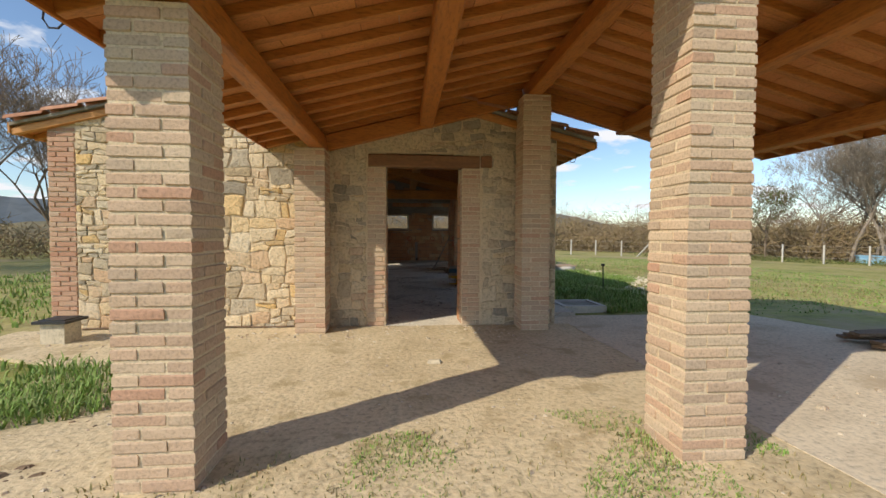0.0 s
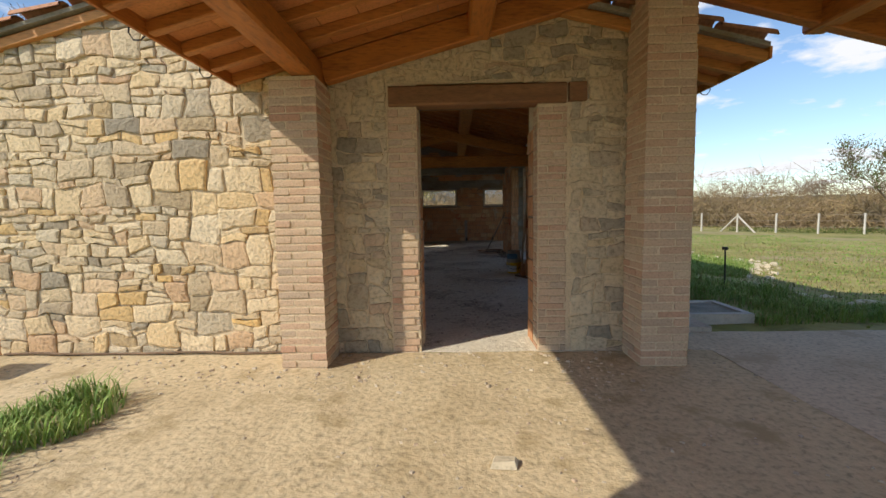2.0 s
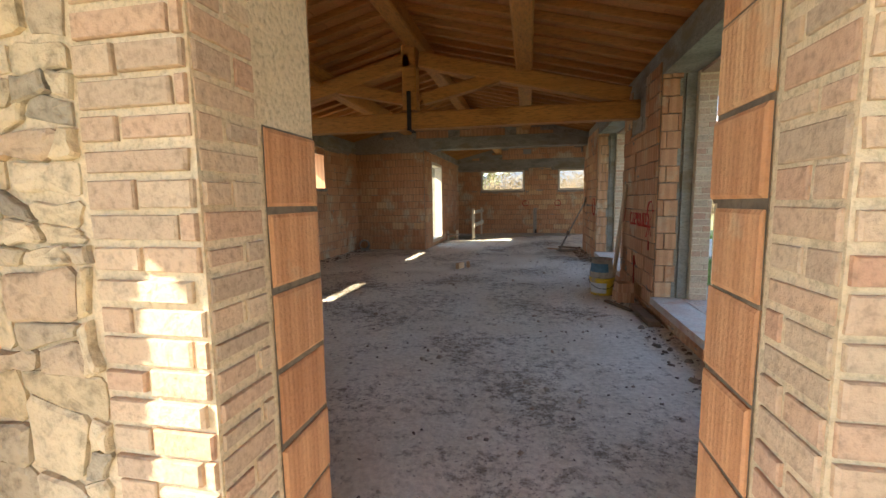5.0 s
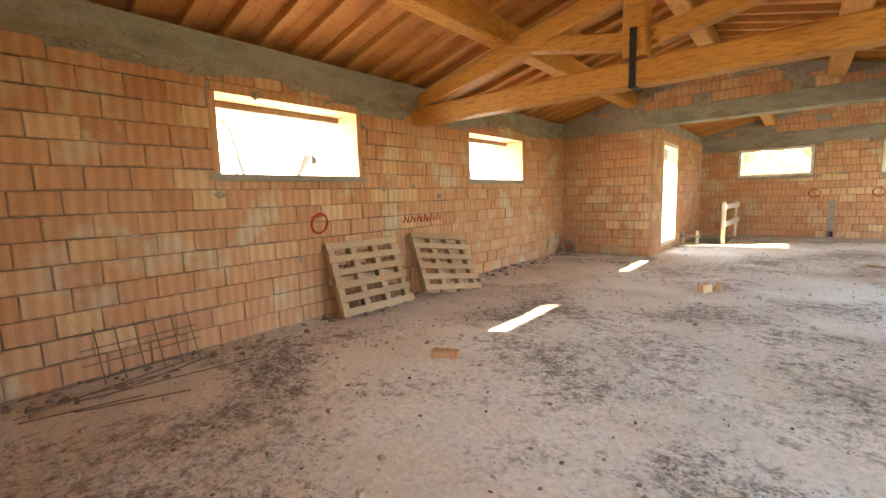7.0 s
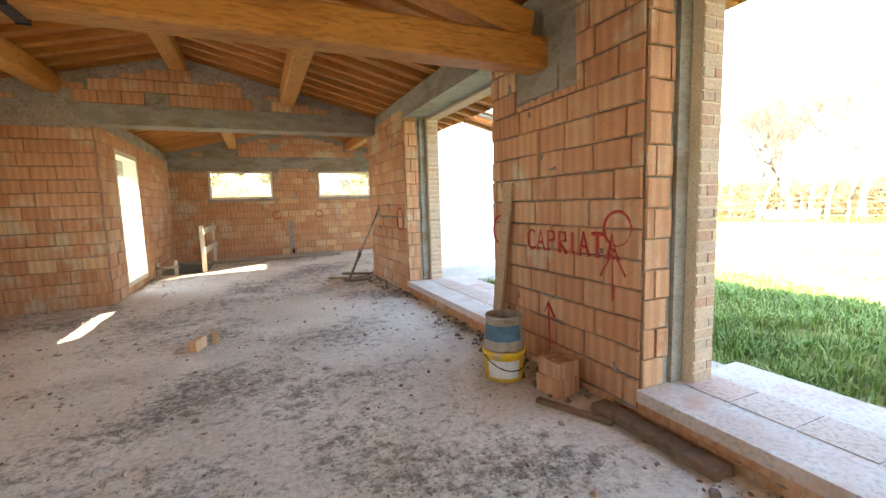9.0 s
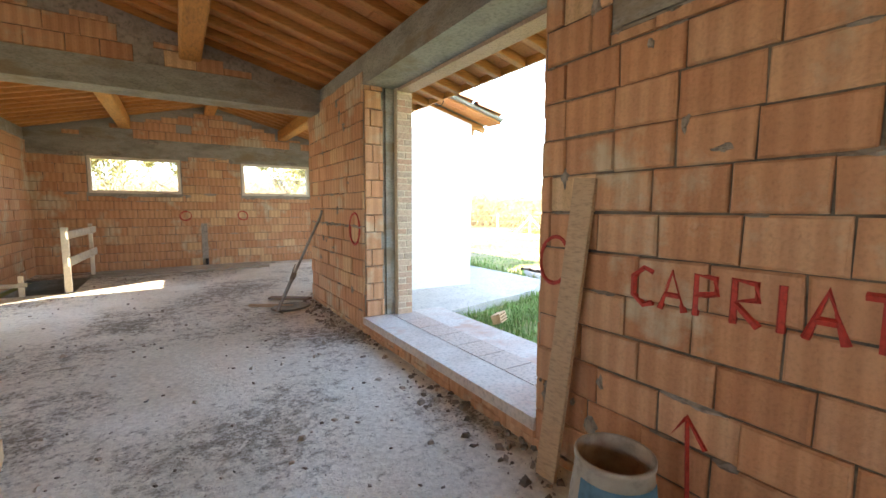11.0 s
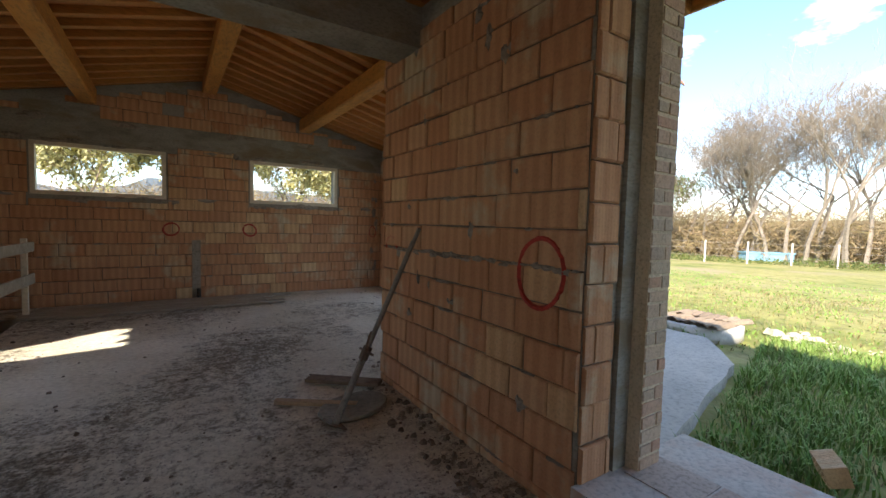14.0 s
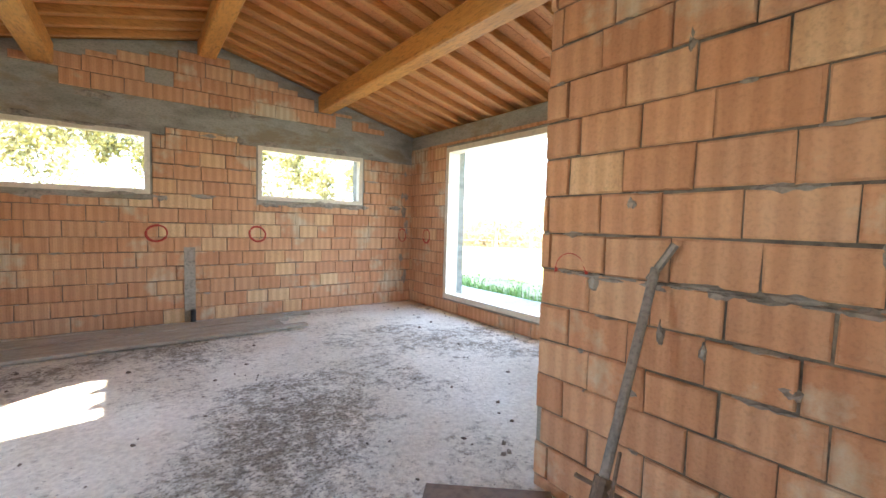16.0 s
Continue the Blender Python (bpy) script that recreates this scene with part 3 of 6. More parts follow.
HOLE = (-2.49, -1.57, 12.38, 14.05)
tagged(floor_grid("floor_hall", steps(XL, XR, 0.07), steps(-0.02, YM, 0.07), 0.0, M_FLOOR), "dusty grey screed floor with dark dirt", "floor")
tagged(floor_grid("floor_far", steps(XFL, HOLE[1], 0.08) + steps(HOLE[1], XFR, 0.08)[1:], steps(YM, HOLE[2], 0.08) + steps(HOLE[2], HOLE[3], 0.08)[1:] + steps(HOLE[3], YB, 0.08)[1:], 0.0, M_FLOOR,
                  skip=lambda x, y: (HOLE[0] < x < HOLE[1] and HOLE[2] < y < HOLE[3]) or (x > XR + 0.2 and y < 9.8)), "dusty screed floor round a stairwell", "floor")
pit = Soup()
pit.box(HOLE[0] - 0.1, HOLE[2] - 0.14, -2.4, HOLE[1] + 0.14, HOLE[2], -0.012)
pit.box(HOLE[1], HOLE[2], -2.4, HOLE[1] + 0.14, HOLE[3], -0.012)
pit.box(HOLE[0] - 0.1, HOLE[3], -2.4, HOLE[1] + 0.14, HOLE[3] + 0.14, -0.012)
pit.box(HOLE[0] - 0.14, HOLE[2], -2.4, HOLE[0] - 0.001, HOLE[3], -0.012)
pit.box(HOLE[0], HOLE[2], -2.45, HOLE[1], HOLE[3], -2.4)
tagged(pit.make("stairwell", M_CONC), "dark concrete stairwell shaft in the floor", "stairwell", kind="structure")


# ---- roofs ----
def roof(name, x0, x1, y0, y1, xr, zr, sl, step, label, rafters=True, raft=None):
    top = empty(name, (xr, y0, 0))
    tagged(top, label, "roof", kind="structure")
    inv = Matrix.Translation((-xr, -y0, 0))
    F = lambda x: zr - sl * abs(x - xr)
    mesh = None
    deck, tiles, cop = Soup(), Soup(), Soup()
    for a, b in ((x0, min(xr, x1)), (max(xr, x0), x1)):
        if b - a < 0.02:
            continue
        lowside = a if F(a) < F(b) else b
        if rafters:
            n = int((y1 - y0) / step)
            for k in range(n + 1):
                y = y0 + 0.06 + k * (y1 - y0 - 0.12) / n
                s = Soup()
                s.bar((a, y, F(a) + 0.04), (b, y, F(b) + 0.04), 0.07, 0.08)
                o = s.make("rafter", raft or M_RAFT, top)
                o.matrix_parent_inverse = inv
        # board tiles, in rows along the slope
        nx, ny = max(1, round((b - a) / 0.30)), int((y1 - y0) / step)
        ly = (y1 - y0 - 0.12) / ny
        for i in range(nx):
            xa, xb = a + (b - a) * i / nx + 0.003, a + (b - a) * (i + 1) / nx - 0.003
            for k in range(ny * 2):
                ya = y0 + 0.06 + k * ly / 2 + 0.002
                yb = ya + ly / 2 - 0.004
                dz = random.uniform(0, 0.003)
                tiles.hexa([(xa, ya, F(xa) + 0.08 + dz), (xb, ya, F(xb) + 0.08 + dz), (xb, yb, F(xb) + 0.08 + dz), (xa, yb, F(xa) + 0.08 + dz)],
                           [(xa, ya, F(xa) + 0.11), (xb, ya, F(xb) + 0.11), (xb, yb, F(xb) + 0.11), (xa, yb, F(xa) + 0.11)])
        deck.hexa([(a, y0, F(a) + 0.112), (b, y0, F(b) + 0.112), (b, y1, F(b) + 0.112), (a, y1, F(a) + 0.112)],
                  [(a, y0, F(a) + 0.15), (b, y0, F(b) + 0.15), (b, y1, F(b) + 0.15), (a, y1, F(a) + 0.15)])
        # half-round covers, in overlapping lengths
        ext = 0.012 if lowside == b else -0.012
        m = int((y1 - y0) / 0.19)
        L = b - a
        rows = max(1, int(L / 0.42))
        for k in range(m + 1):
            yc = y0 + 0.02 + k * (y1 - y0 - 0.04) / m
            for i in range(rows):
                p0, p1 = a + L * i / rows, a + L * (i + 1) / rows
                if lowside == a and i == 0: p0 += ext
                if lowside == b and i == rows - 1: p1 += ext
                up, dn = (p1, p0) if lowside == a else (p0, p1)
                vs = []
                for x, r, dz in ((dn, 0.098, 0.035), (up, 0.078, 0.01)):
                    for j in range(6):
                        an = math.pi * j / 5
                        vs.append((x, yc + r * math.cos(an), F(x) + 0.145 + dz + r * 0.75 * math.sin(an)))
                    for j in range(6):
                        an = math.pi * j / 5
                        vs.append((x, yc + (r - 0.015) * math.cos(an), F(x) + 0.145 + dz + (r - 0.015) * 0.75 * math.sin(an)))
                fs = [(j, j + 1, 13 + j, 12 + j) for j in range(5)] + [(6 + j, 18 + j, 19 + j, 7 + j) for j in range(5)] + [(j, 6 + j, 7 + j, j + 1) for j in range(5)]
                cop.add(vs, fs)
    for s, nm, mt in ((deck, "roof_deck", M_CONC), (tiles, "board_tiles", M_PIAN), (cop, "roof_tiles", M_COPPI)):
        o = s.make(nm, mt, top)
        o.matrix_parent_inverse = inv
        if nm != "roof_deck":
            tagged(o, kind="stuff")
    return top


roof("roof_hall", -5.27, 2.45, -0.10, 9.78, RX, RZ, RS, 0.33, "pitched roof of wooden rafters and terracotta tiles")
roof("roof_far", -3.4, 4.2, 9.80, 15.4, FX, FZ, RS, 0.31, "pitched roof of wooden rafters over the far room")
roof("roof_far_verge", 2.60, 4.2, 9.36, 9.795, FX, FZ, RS, 0.2, "tiled roof verge over the white wall", rafters=False)
roof("roof_porch", -2.12, 5.05, -4.22, -0.02, PX, PZ, PS, 0.33, "pitched porch roof of stained rafters and terracotta", raft=M_PORCHRAFT)


def timber(name, a, b, w, h, mat, label, up=(0, 0, 1)):
    s = Soup(); s.bar(a, b, w, h, up)
    return tagged(s.make(name, mat), label, "beam", kind="structure")


# purlins
for x, z, h in ((RX, RZ - 0.105, 0.20), (RX - 1.45, hall_top(RX - 1.45) - 0.13, 0.25), (RX + 1.45, hall_top(RX + 1.45) - 0.13, 0.25)):
    timber("purlin_hall", (x, 0.3, z), (x, 9.70, z), 0.21, h, M_WOOD, "stained wooden purlin under the hall rafters")
for x, z, h in ((FX, FZ - 0.105, 0.20), (FX - 1.5, far_top(FX - 1.5) - 0.12, 0.23), (FX + 1.5, far_top(FX + 1.5) - 0.12, 0.23)):
    timber("purlin_far", (x, 9.85, z), (x, 14.85, z), 0.2, h, M_WOOD, "stained wooden purlin of the far room")
for x in (PX - 2.89, PX - 1.45, PX, PX + 1.45, PX + 2.89):
    h = 0.2
    timber("purlin_porch", (x, -4.14, porch_top(x) - 0.1 - 0.02 * (x != PX)), (x, -0.01 if x < 1.7 else 0.06, porch_top(x) - 0.1 - 0.02 * (x != PX)), 0.19, h, M_PORCHWOOD, "red-brown stained wooden purlin of the porch")
for sg in (-1, 1):
    a, b = PX + sg * 0.1, PX + sg * (2.80 if sg < 0 else 3.3)
    timber("wall_plate_porch", (a, -0.075, porch_top(a) - 0.12), (b, -0.075, porch_top(b) - 0.12), 0.11, 0.21, M_PORCHWOODX, "sloping stained beam along the front wall")
    b2 = PX + sg * 2.79
    timber("front_beam_porch", (a, -4.04, porch_top(a) - 0.10), (b2, -4.04, porch_top(b2) - 0.10), 0.13, 0.19, M_PORCHWOODX, "sloping stained beam at the porch front")
timber("eave_board", (-5.285, -0.09, hall_top(-5.27) + 0.085), (-5.285, 9.77, hall_top(-5.27) + 0.085), 0.022, 0.13, M_WOOD, "stained board along the eave")
for x in (-2.133, 5.063):
    timber("eave_board_porch", (x, -4.21, porch_top(x) + 0.07), (x, -0.03, porch_top(x) + 0.07), 0.022, 0.15, M_PORCHWOOD, "red-brown stained board along the porch eave")
timber("eave_board", (2.463, -0.09, hall_top(2.463) + 0.07), (2.463, 9.77, hall_top(2.463) + 0.07), 0.022, 0.10, M_WOOD, "stained board along the eave")
# main eaves: rafters' wall plates outside
for x in (1.80,):
    timber("eave_plate", (x, 0.02, 2.66), (x, 9.6, 2.66), 0.12, 0.14, M_WOOD, "wooden eave plate")


# truss
def truss(y):
    e = empty("roof_truss", (RX, y, 2.2))
    tagged(e, "stained wooden king post truss across the hall", "truss")
    inv = Matrix.Translation((-RX, -y, -2.2))
    zt = 2.33
    jobs = [("tie_beam", (XL - 0.1, y, zt), (XR + 0.1, y, zt), 0.21, 0.22)]
    for sg in (-1, 1):
        end_x = XL + 0.12 if sg < 0 else XR - 0.12
        jobs.append(("principal_rafter", (end_x, y, 2.50), (RX + sg * 0.07, y, 3.13), 0.2, 0.2))
        jobs.append(("strut", (RX + sg * 0.1, y, 2.62), (RX + sg * 1.12, y, 2.84), 0.15, 0.15))
    jobs.append(("king_post", (RX - 0.08, y, 2.47), (RX - 0.08, y, 3.32), 0.2, 0.2))
    for nm, a, b, w, h in jobs:
        s = Soup(); s.bar(a, b, w, h, (0, 1, 0) if nm == "king_post" else (0, 0, 1))
        o = s.make(nm, M_WOODX, e)
        o.matrix_parent_inverse = inv
    s = Soup()
    for dy in (-0.113, 0.107):
        s.box(RX - 0.11, y + dy, 2.2, RX - 0.05, y + dy + 0.006, 2.72)
    s.box(RX - 0.11, y - 0.113, 2.208, RX - 0.05, y + 0.113, 2.216)
    o = s.make("iron_strap", M_IRON, e)
    tagged(o, "dark iron strap")
    o.matrix_parent_inverse = inv


truss(5.07)
# rough mortar pads under the tie beam
for x, sg in ((XL, 1), (XR, -1)):
    s = Soup(); s.bar((x + sg * 0.006, 4.84, 2.13), (x + sg * 0.006, 5.30, 2.13), 0.014, 0.17)
    tagged(s.make("mortar_pad", M_CONC), kind="structure", label="grey mortar pad under the truss end", category="mortar")


# ---- block facings: hall ----
def facings():
    P = lay
    P(left, "block", M_BLOCK, (XL, YF, 0), (0, 1, 0), (1, 0, 0), YM - YF, 0.0, lambda s: 2.42 + 0.05 * math.sin(s * 3) - (0.10 if 3.5 < s < 5.5 else 0.0), [(h[0] - YF - 0.03, h[1] - YF + 0.03, h[2] - 0.06, h[3] + 0.05) for h in (L1, L2)], near=(2.6, 1.0), seed=2, limit=170, squeeze=0.12, alt=M_BLOCK_PALE, alt_p=0.12)
    P(right, "block", M_BLOCK, (XR, YF, 0), (0, 1, 0), (-1, 0, 0), 10.156 - YF, -0.123, lambda s: 2.62, [(O1[0] - YF, O1[1] - YF, 0.15, 2.8), (O2[0] - YF, O2[1] - YF, 0.15, 2.8), (4.2, 4.9, 2.03, 2.8)], near=(7.3, 1.2), seed=3, gap=0.0075, depth=0.019, limit=180, squeeze=0.3, alt=M_BLOCK_PALE, alt_p=0.08)
    P(end, "block", M_BLOCK, (XL, YM, 0), (1, 0, 0), (0, -1, 0), XFL - XL, 0.0, lambda s: 2.44, near=(1, 1), limit=60, seed=4, squeeze=0.2, alt=M_BLOCK_PALE, alt_p=0.2)
    P(gable, "block", M_BLOCK, (XFL - 1.6, YM + 0.02, 2.77), (1, 0, 0), (0, -1, 0), XR - XFL + 1.5, 0.0, lambda s: hall_top(XFL - 1.6 + s) - 2.77 - 0.12, near=(2, .5), seed=5, alt=M_BLOCK_PALE, alt_p=0.12, skip=0.05)
    bt = lambda s: 2.36 if (s < 1.1 or s > 2.25) else 2.42
    P(back, "block", M_BLOCK, (XFL, YB, 0), (1, 0, 0), (0, -1, 0), XFR - XFL, 0.0, bt, [(h[0] - XFL - 0.02, h[1] - XFL + 0.02, h[2] - 0.06, h[3] + 0.03) for h in (W1, W2)] + [(0, 2.55, 2.26, 2.6), (3.35, 9, 2.26, 2.6)], near=(3.5, 1.0), seed=6, limit=100, squeeze=0.25, alt=M_BLOCK_PALE, alt_p=0.22)
    P(back, "block", M_BLOCK, (XFL, YB, 2.66), (1, 0, 0), (0, -1, 0), XFR - XFL, 0.0, lambda s: far_top(XFL + s) - 2.66 - 0.1, near=(3, .5), seed=7, limit=0, skip=0.08)
    P(farl, "block", M_BLOCK, (XFL, YM + 0.02, 0), (0, 1, 0), (1, 0, 0), YB - YM - 0.02, 0.0, lambda s: 2.5, [(LD[0] - YM - 0.02, LD[1] - YM - 0.02, LD[2], LD[3])], near=(1, 1), seed=8, limit=50, alt=M_BLOCK_PALE, alt_p=0.2)
    P(farr, "block", M_BLOCK, (XFR, 10.156, 0), (0, 1, 0), (-1, 0, 0), YB - 10.156, 0.0, lambda s: 2.5, [(W3[0] - 10.156, W3[1] - 10.156, W3[2] - 0.02, W3[3] + 0.02)], near=(4, 1), seed=9, limit=50, alt=M_BLOCK_PALE, alt_p=0.1)
    # reveals of the wide openings: a leaf of block, a concrete strip and a brick leaf outside
    for o, k in ((O1, 20), (O2, 30)):
        for y, ny in ((o[0], 1), (o[1], -1)):
            P(right, "block", M_BLOCK, (XR, y, o[2]), (1, 0, 0), (0, ny, 0), 0.20, 0.0, lambda s: 2.33, bl=0.2, depth=0.02, seed=k + ny, limit=14)
    # door reveal inside: big hollow blocks
    for x, nx in ((DOOR[0], 1), (DOOR[1], -1)):
        P(front, "block", M_BLOCK, (x, 0.205, 0), (0, 1, 0), (nx, 0, 0), 0.25, 0.0, lambda s, t=1.436 if nx > 0 else 2.06: t, bl=0.6, bh=0.205, gap=0.012, depth=0.012, seed=41 + nx, limit=14)
    P(front, "block", M_BLOCK, (XL, YF, 0), (1, 0, 0), (0, 1, 0), XR - XL, 0.0, lambda s: 2.5, [(DOOR[0] - XL, DOOR[1] - XL, -1, 2.3)], seed=44, limit=0)

# ---- brickwork ----
def brick_jamb(parent, origin, along, normal, length, z0, z1, seed, mat=None, tooth=0.0):
    """A strip of thin bricks; with tooth, its far edge is toothed."""
    lay(parent, "brick", mat or M_BRICK, origin, along, normal, length, z0, lambda s: z1, bl=0.26, bh=0.065, gap=0.012, depth=0.018, seed=seed, limit=110)


def pillar(x, y, z1, single=True):
    """A square brick pillar, 38 cm wide: four bricks a course, laid round a core."""
    e = empty("brick_pillar", (x, y, 0))
    tagged(e, "square pillar of sandy handmade bricks, pale joints", "pillar", "porch pillars", "structure")
    W = 0.19
    s = Soup(); s.box(-W + 0.006, -W + 0.006, -0.2, W - 0.006, W - 0.006, z1)
    s.make("mortar_core", M_JOINT, e)
    n = int((z1 + 0.06) / 0.0655)
    r = random.Random(int(x * 100))
    shared = []
    for k in range(4):
        q = Soup()
        rr = random.Random(k + 5)
        j = lambda: rr.uniform(-0.003, 0.003)
        c = 0.006
        lo, hi = 0.005, 0.0605
        X0, X1, Y0, Y1 = -W, -W + 0.247, -W, -W + 0.12
        vs = []
        for z, i in ((lo, c), (lo + c, 0), (hi - c, 0), (hi, c)):
            vs += [(X0 + i + j(), Y0 + i + j(), z), (X1 - i + j(), Y0 + i + j(), z), (X1 - i + j(), Y1 - i, z), (X0 + i + j(), Y1 - i, z)]
        fs = [(3, 2, 1, 0), (12, 13, 14, 15)]
        for a in (0, 4, 8):
            fs += [(a + i, a + (i + 1) % 4, a + 4 + (i + 1) % 4, a + 4 + i) for i in range(4)]
        q.add(vs, fs)
        me = bpy.data.meshes.new("brick"); me.from_pydata(q.v, [], q.f); me.materials.append(M_BRICK)
        shared.append(me)
    rest = Soup()
    for i in range(n):
        for k in range(4):
            m = Matrix.Translation((0, 0, -0.06 + i * 0.0655)) @ Matrix.Rotation(math.pi / 2 * k, 4, "Z")
            if i % 2:
                m = m @ Matrix(((0, 1, 0, 0), (1, 0, 0, 0), (0, 0, 1, 0), (0, 0, 0, 1)))
            m = m @ Matrix.Translation((r.uniform(-0.004, 0.004), r.uniform(-0.004, 0.004), 0))
            me = r.choice(shared)
            if single:
                o = new("brick", me); o.parent = e; o.matrix_basis = m
            else:
                rest.add([m @ v.co for v in me.vertices], [tuple(p.vertices) for p in me.polygons])
    if not single:
        tagged(rest.make("brick_course", M_BRICK, e), kind="stuff")


for px, py, sg in ((-1.49, -0.225, True), (1.485, -0.225, True), (-1.50, -3.61, True), (1.475, -3.56, True), (4.36, -0.225, False), (4.36, -3.58, False)):
    zt = porch_top(px) - 0.21
    pillar(px, py, zt if abs(px - PX) > 0.3 else PZ - 0.205, sg)


# ---- rubble stone ----
def clip_poly(poly, n, d):
    out = []
    for i, p in enumerate(poly):
        q = poly[(i + 1) % len(poly)]
        a, b = p[0] * n[0] + p[1] * n[1] - d, q[0] * n[0] + q[1] * n[1] - d
        if a <= 0:
            out.append(p)
        if (a < 0 < b) or (b < 0 < a):
            t = a / (a - b)
            out.append((p[0] + t * (q[0] - p[0]), p[1] + t * (q[1] - p[1])))
    return out


def rubble(parent, x0, x1, z0, top, seed, cell=0.058, mat=None, holes=(), joint=0.007, deep=1.0, limit=250):
    """Rough blocks and chips fitted together on the front wall; neighbours share their uneven edges."""
    r = random.Random(seed)
    mat = mat or M_STONE
    nx = round((x1 - x0) / cell)
    cx = (x1 - x0) / nx
    nz = int((max(top(x0), top(x1)) - z0) / cell) + 1
    ax = lambda i: x0 + i * cx
    blocked = lambda i, k: any(h[0] < ax(i + 0.5) < h[1] and h[2] < z0 + (k + 0.5) * cell < h[3] for h in holes)
    taken = {(i, k) for i in range(nx) for k in range(nz) if blocked(i, k) or z0 + k * cell > top(ax(i + 0.5))}
    nodes = {}

    def node(i, k):
        if (i, k) not in nodes:
            dx = 0.0 if i in (0, nx) else cell * (r.uniform(-0.2, 0.2) + 0.95 * noise.noise((i * 0.3, k * 0.3, seed)))
            dz = 0.0 if k == 0 else cell * (r.uniform(-0.2, 0.2) + 0.95 * noise.noise((i * 0.3, k * 0.3, seed + 9.5)))
            nodes[(i, k)] = (ax(i) + dx, z0 + k * cell + dz)
        return nodes[(i, k)]

    rest, done = Soup(), 0
    sizes = [(4, 3), (5, 3), (3, 3), (4, 4), (4, 2), (3, 2), (5, 2), (3, 2), (2, 2), (3, 1), (2, 1), (4, 1), (2, 3), (3, 4)]
    for i in range(nx - 1, -1, -1) if x0 < -2 else range(nx):
        for k in range(nz):
            if (i, k) in taken:
                continue
            dirx = -1 if x0 < -2 else 1
            for w, h in r.sample(sizes, 6) + [(2, 1), (1, 2), (1, 1)]:
                cells = [(i + dirx * a, k + c) for a in range(w) for c in range(h)]
                if all(q not in taken and 0 <= q[0] < nx and q[1] < nz for q in cells):
                    break
            else:
                cells, w, h = [(i, k)], 1, 1
            taken.update(cells)
            ia, ib = min(q[0] for q in cells), max(q[0] for q in cells) + 1
            im, km = (ia + ib) // 2, k + h // 2
            edge = [node(ia, k)] + [node(im, k)] * (w > 3) + [node(ib, k)] + [node(ib, km)] * (h > 3)
            edge += [node(ib, k + h)] + [node(im, k + h)] * (w > 3) + [node(ia, k + h)] + [node(ia, km)] * (h > 3)
            mid = ax((ia + ib) / 2)
            for q in holes:
                if z0 + k * cell < q[3] - 0.05:
                    edge = [(min(p[0], q[0] - 0.004) if mid < q[0] else max(p[0], q[1] + 0.004) if mid > q[1] else p[0], p[1]) for p in edge]
            sl = (top(x1) - top(x0)) / (x1 - x0)
            edge = clip_poly(edge, (-sl, 1.0), top(x0) - sl * x0)
            if len(edge) < 3:
                continue
            gx, gz = sum(p[0] for p in edge) / len(edge), sum(p[1] for p in edge) / len(edge)
            rnd = []
            for a, p in enumerate(edge):
                q = edge[(a + 1) % len(edge)]
                for t in (0.1, 0.5, 0.9):
                    u, v = p[0] + (q[0] - p[0]) * t + r.uniform(-0.006, 0.006), p[1] + (q[1] - p[1]) * t + r.uniform(-0.006, 0.006)
                    f = max(0.5, 1 - joint / max(0.01, math.hypot(u - gx, v - gz)))
                    rnd.append((gx + (u - gx) * f, gz + (v - gz) * f))
            n, d = len(rnd), deep * r.uniform(0.012, 0.034)
            tx, tz = r.uniform(-0.05, 0.05) * deep, r.uniform(-0.06, 0.06) * deep
            face = lambda p, o: -d + o + tx * (p[0] - gx) + tz * (p[1] - gz)
            vs = [(p[0], 0.004, p[1]) for p in rnd] + [(p[0], min(-0.002, face(p, d * 0.3)), p[1]) for p in rnd]
            vs += [(gx + (p[0] - gx) * 0.86, face(p, r.uniform(-0.004, 0.003) * deep), gz + (p[1] - gz) * 0.86) for p in rnd] + [(gx, -d - 0.004 * deep, gz)]
            fs = [(a + c, a + (c + 1) % n, a + n + (c + 1) % n, a + n + c) for a in (0, n) for c in range(n)] + [(2 * n + c, 2 * n + (c + 1) % n, 3 * n) for c in range(n)]
            if done < limit and w * h > 2:
                mesh_ob("stone", vs, fs, mat, parent)
                done += 1
            else:
                rest.add(vs, fs)
    if rest.v:
        tagged(rest.make("stone_course", mat, parent), kind="stuff")


wt = lambda x: hall_top(x) + 0.06
rubble(front, -4.56, RX, 0.0, wt, 11, cell=0.066, joint=0.0085, deep=0.95, limit=280)
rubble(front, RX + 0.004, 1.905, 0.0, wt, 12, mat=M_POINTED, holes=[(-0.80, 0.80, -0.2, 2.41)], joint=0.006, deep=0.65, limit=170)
# brick edges at the corner and the door
lay(front, "brick", M_BRICKRED, (-4.90, 0, 0), (1, 0, 0), (0, -1, 0), 0.335, 0.0, lambda s: hall_top(-4.75), bl=0.26, bh=0.065, gap=0.012, depth=0.016, seed=60)
lay(front, "brick", M_BRICK, (-0.80, 0, 0), (1, 0, 0), (0, -1, 0), 0.26, 0.0, lambda s: 2.225, bl=0.26, bh=0.065, gap=0.012, depth=0.012, seed=61, limit=75)
lay(front, "brick", M_BRICK, (0.535, 0, 0), (1, 0, 0), (0, -1, 0), 0.26, 0.0, lambda s: 2.225, bl=0.26, bh=0.065, gap=0.012, depth=0.012, seed=62, limit=75)
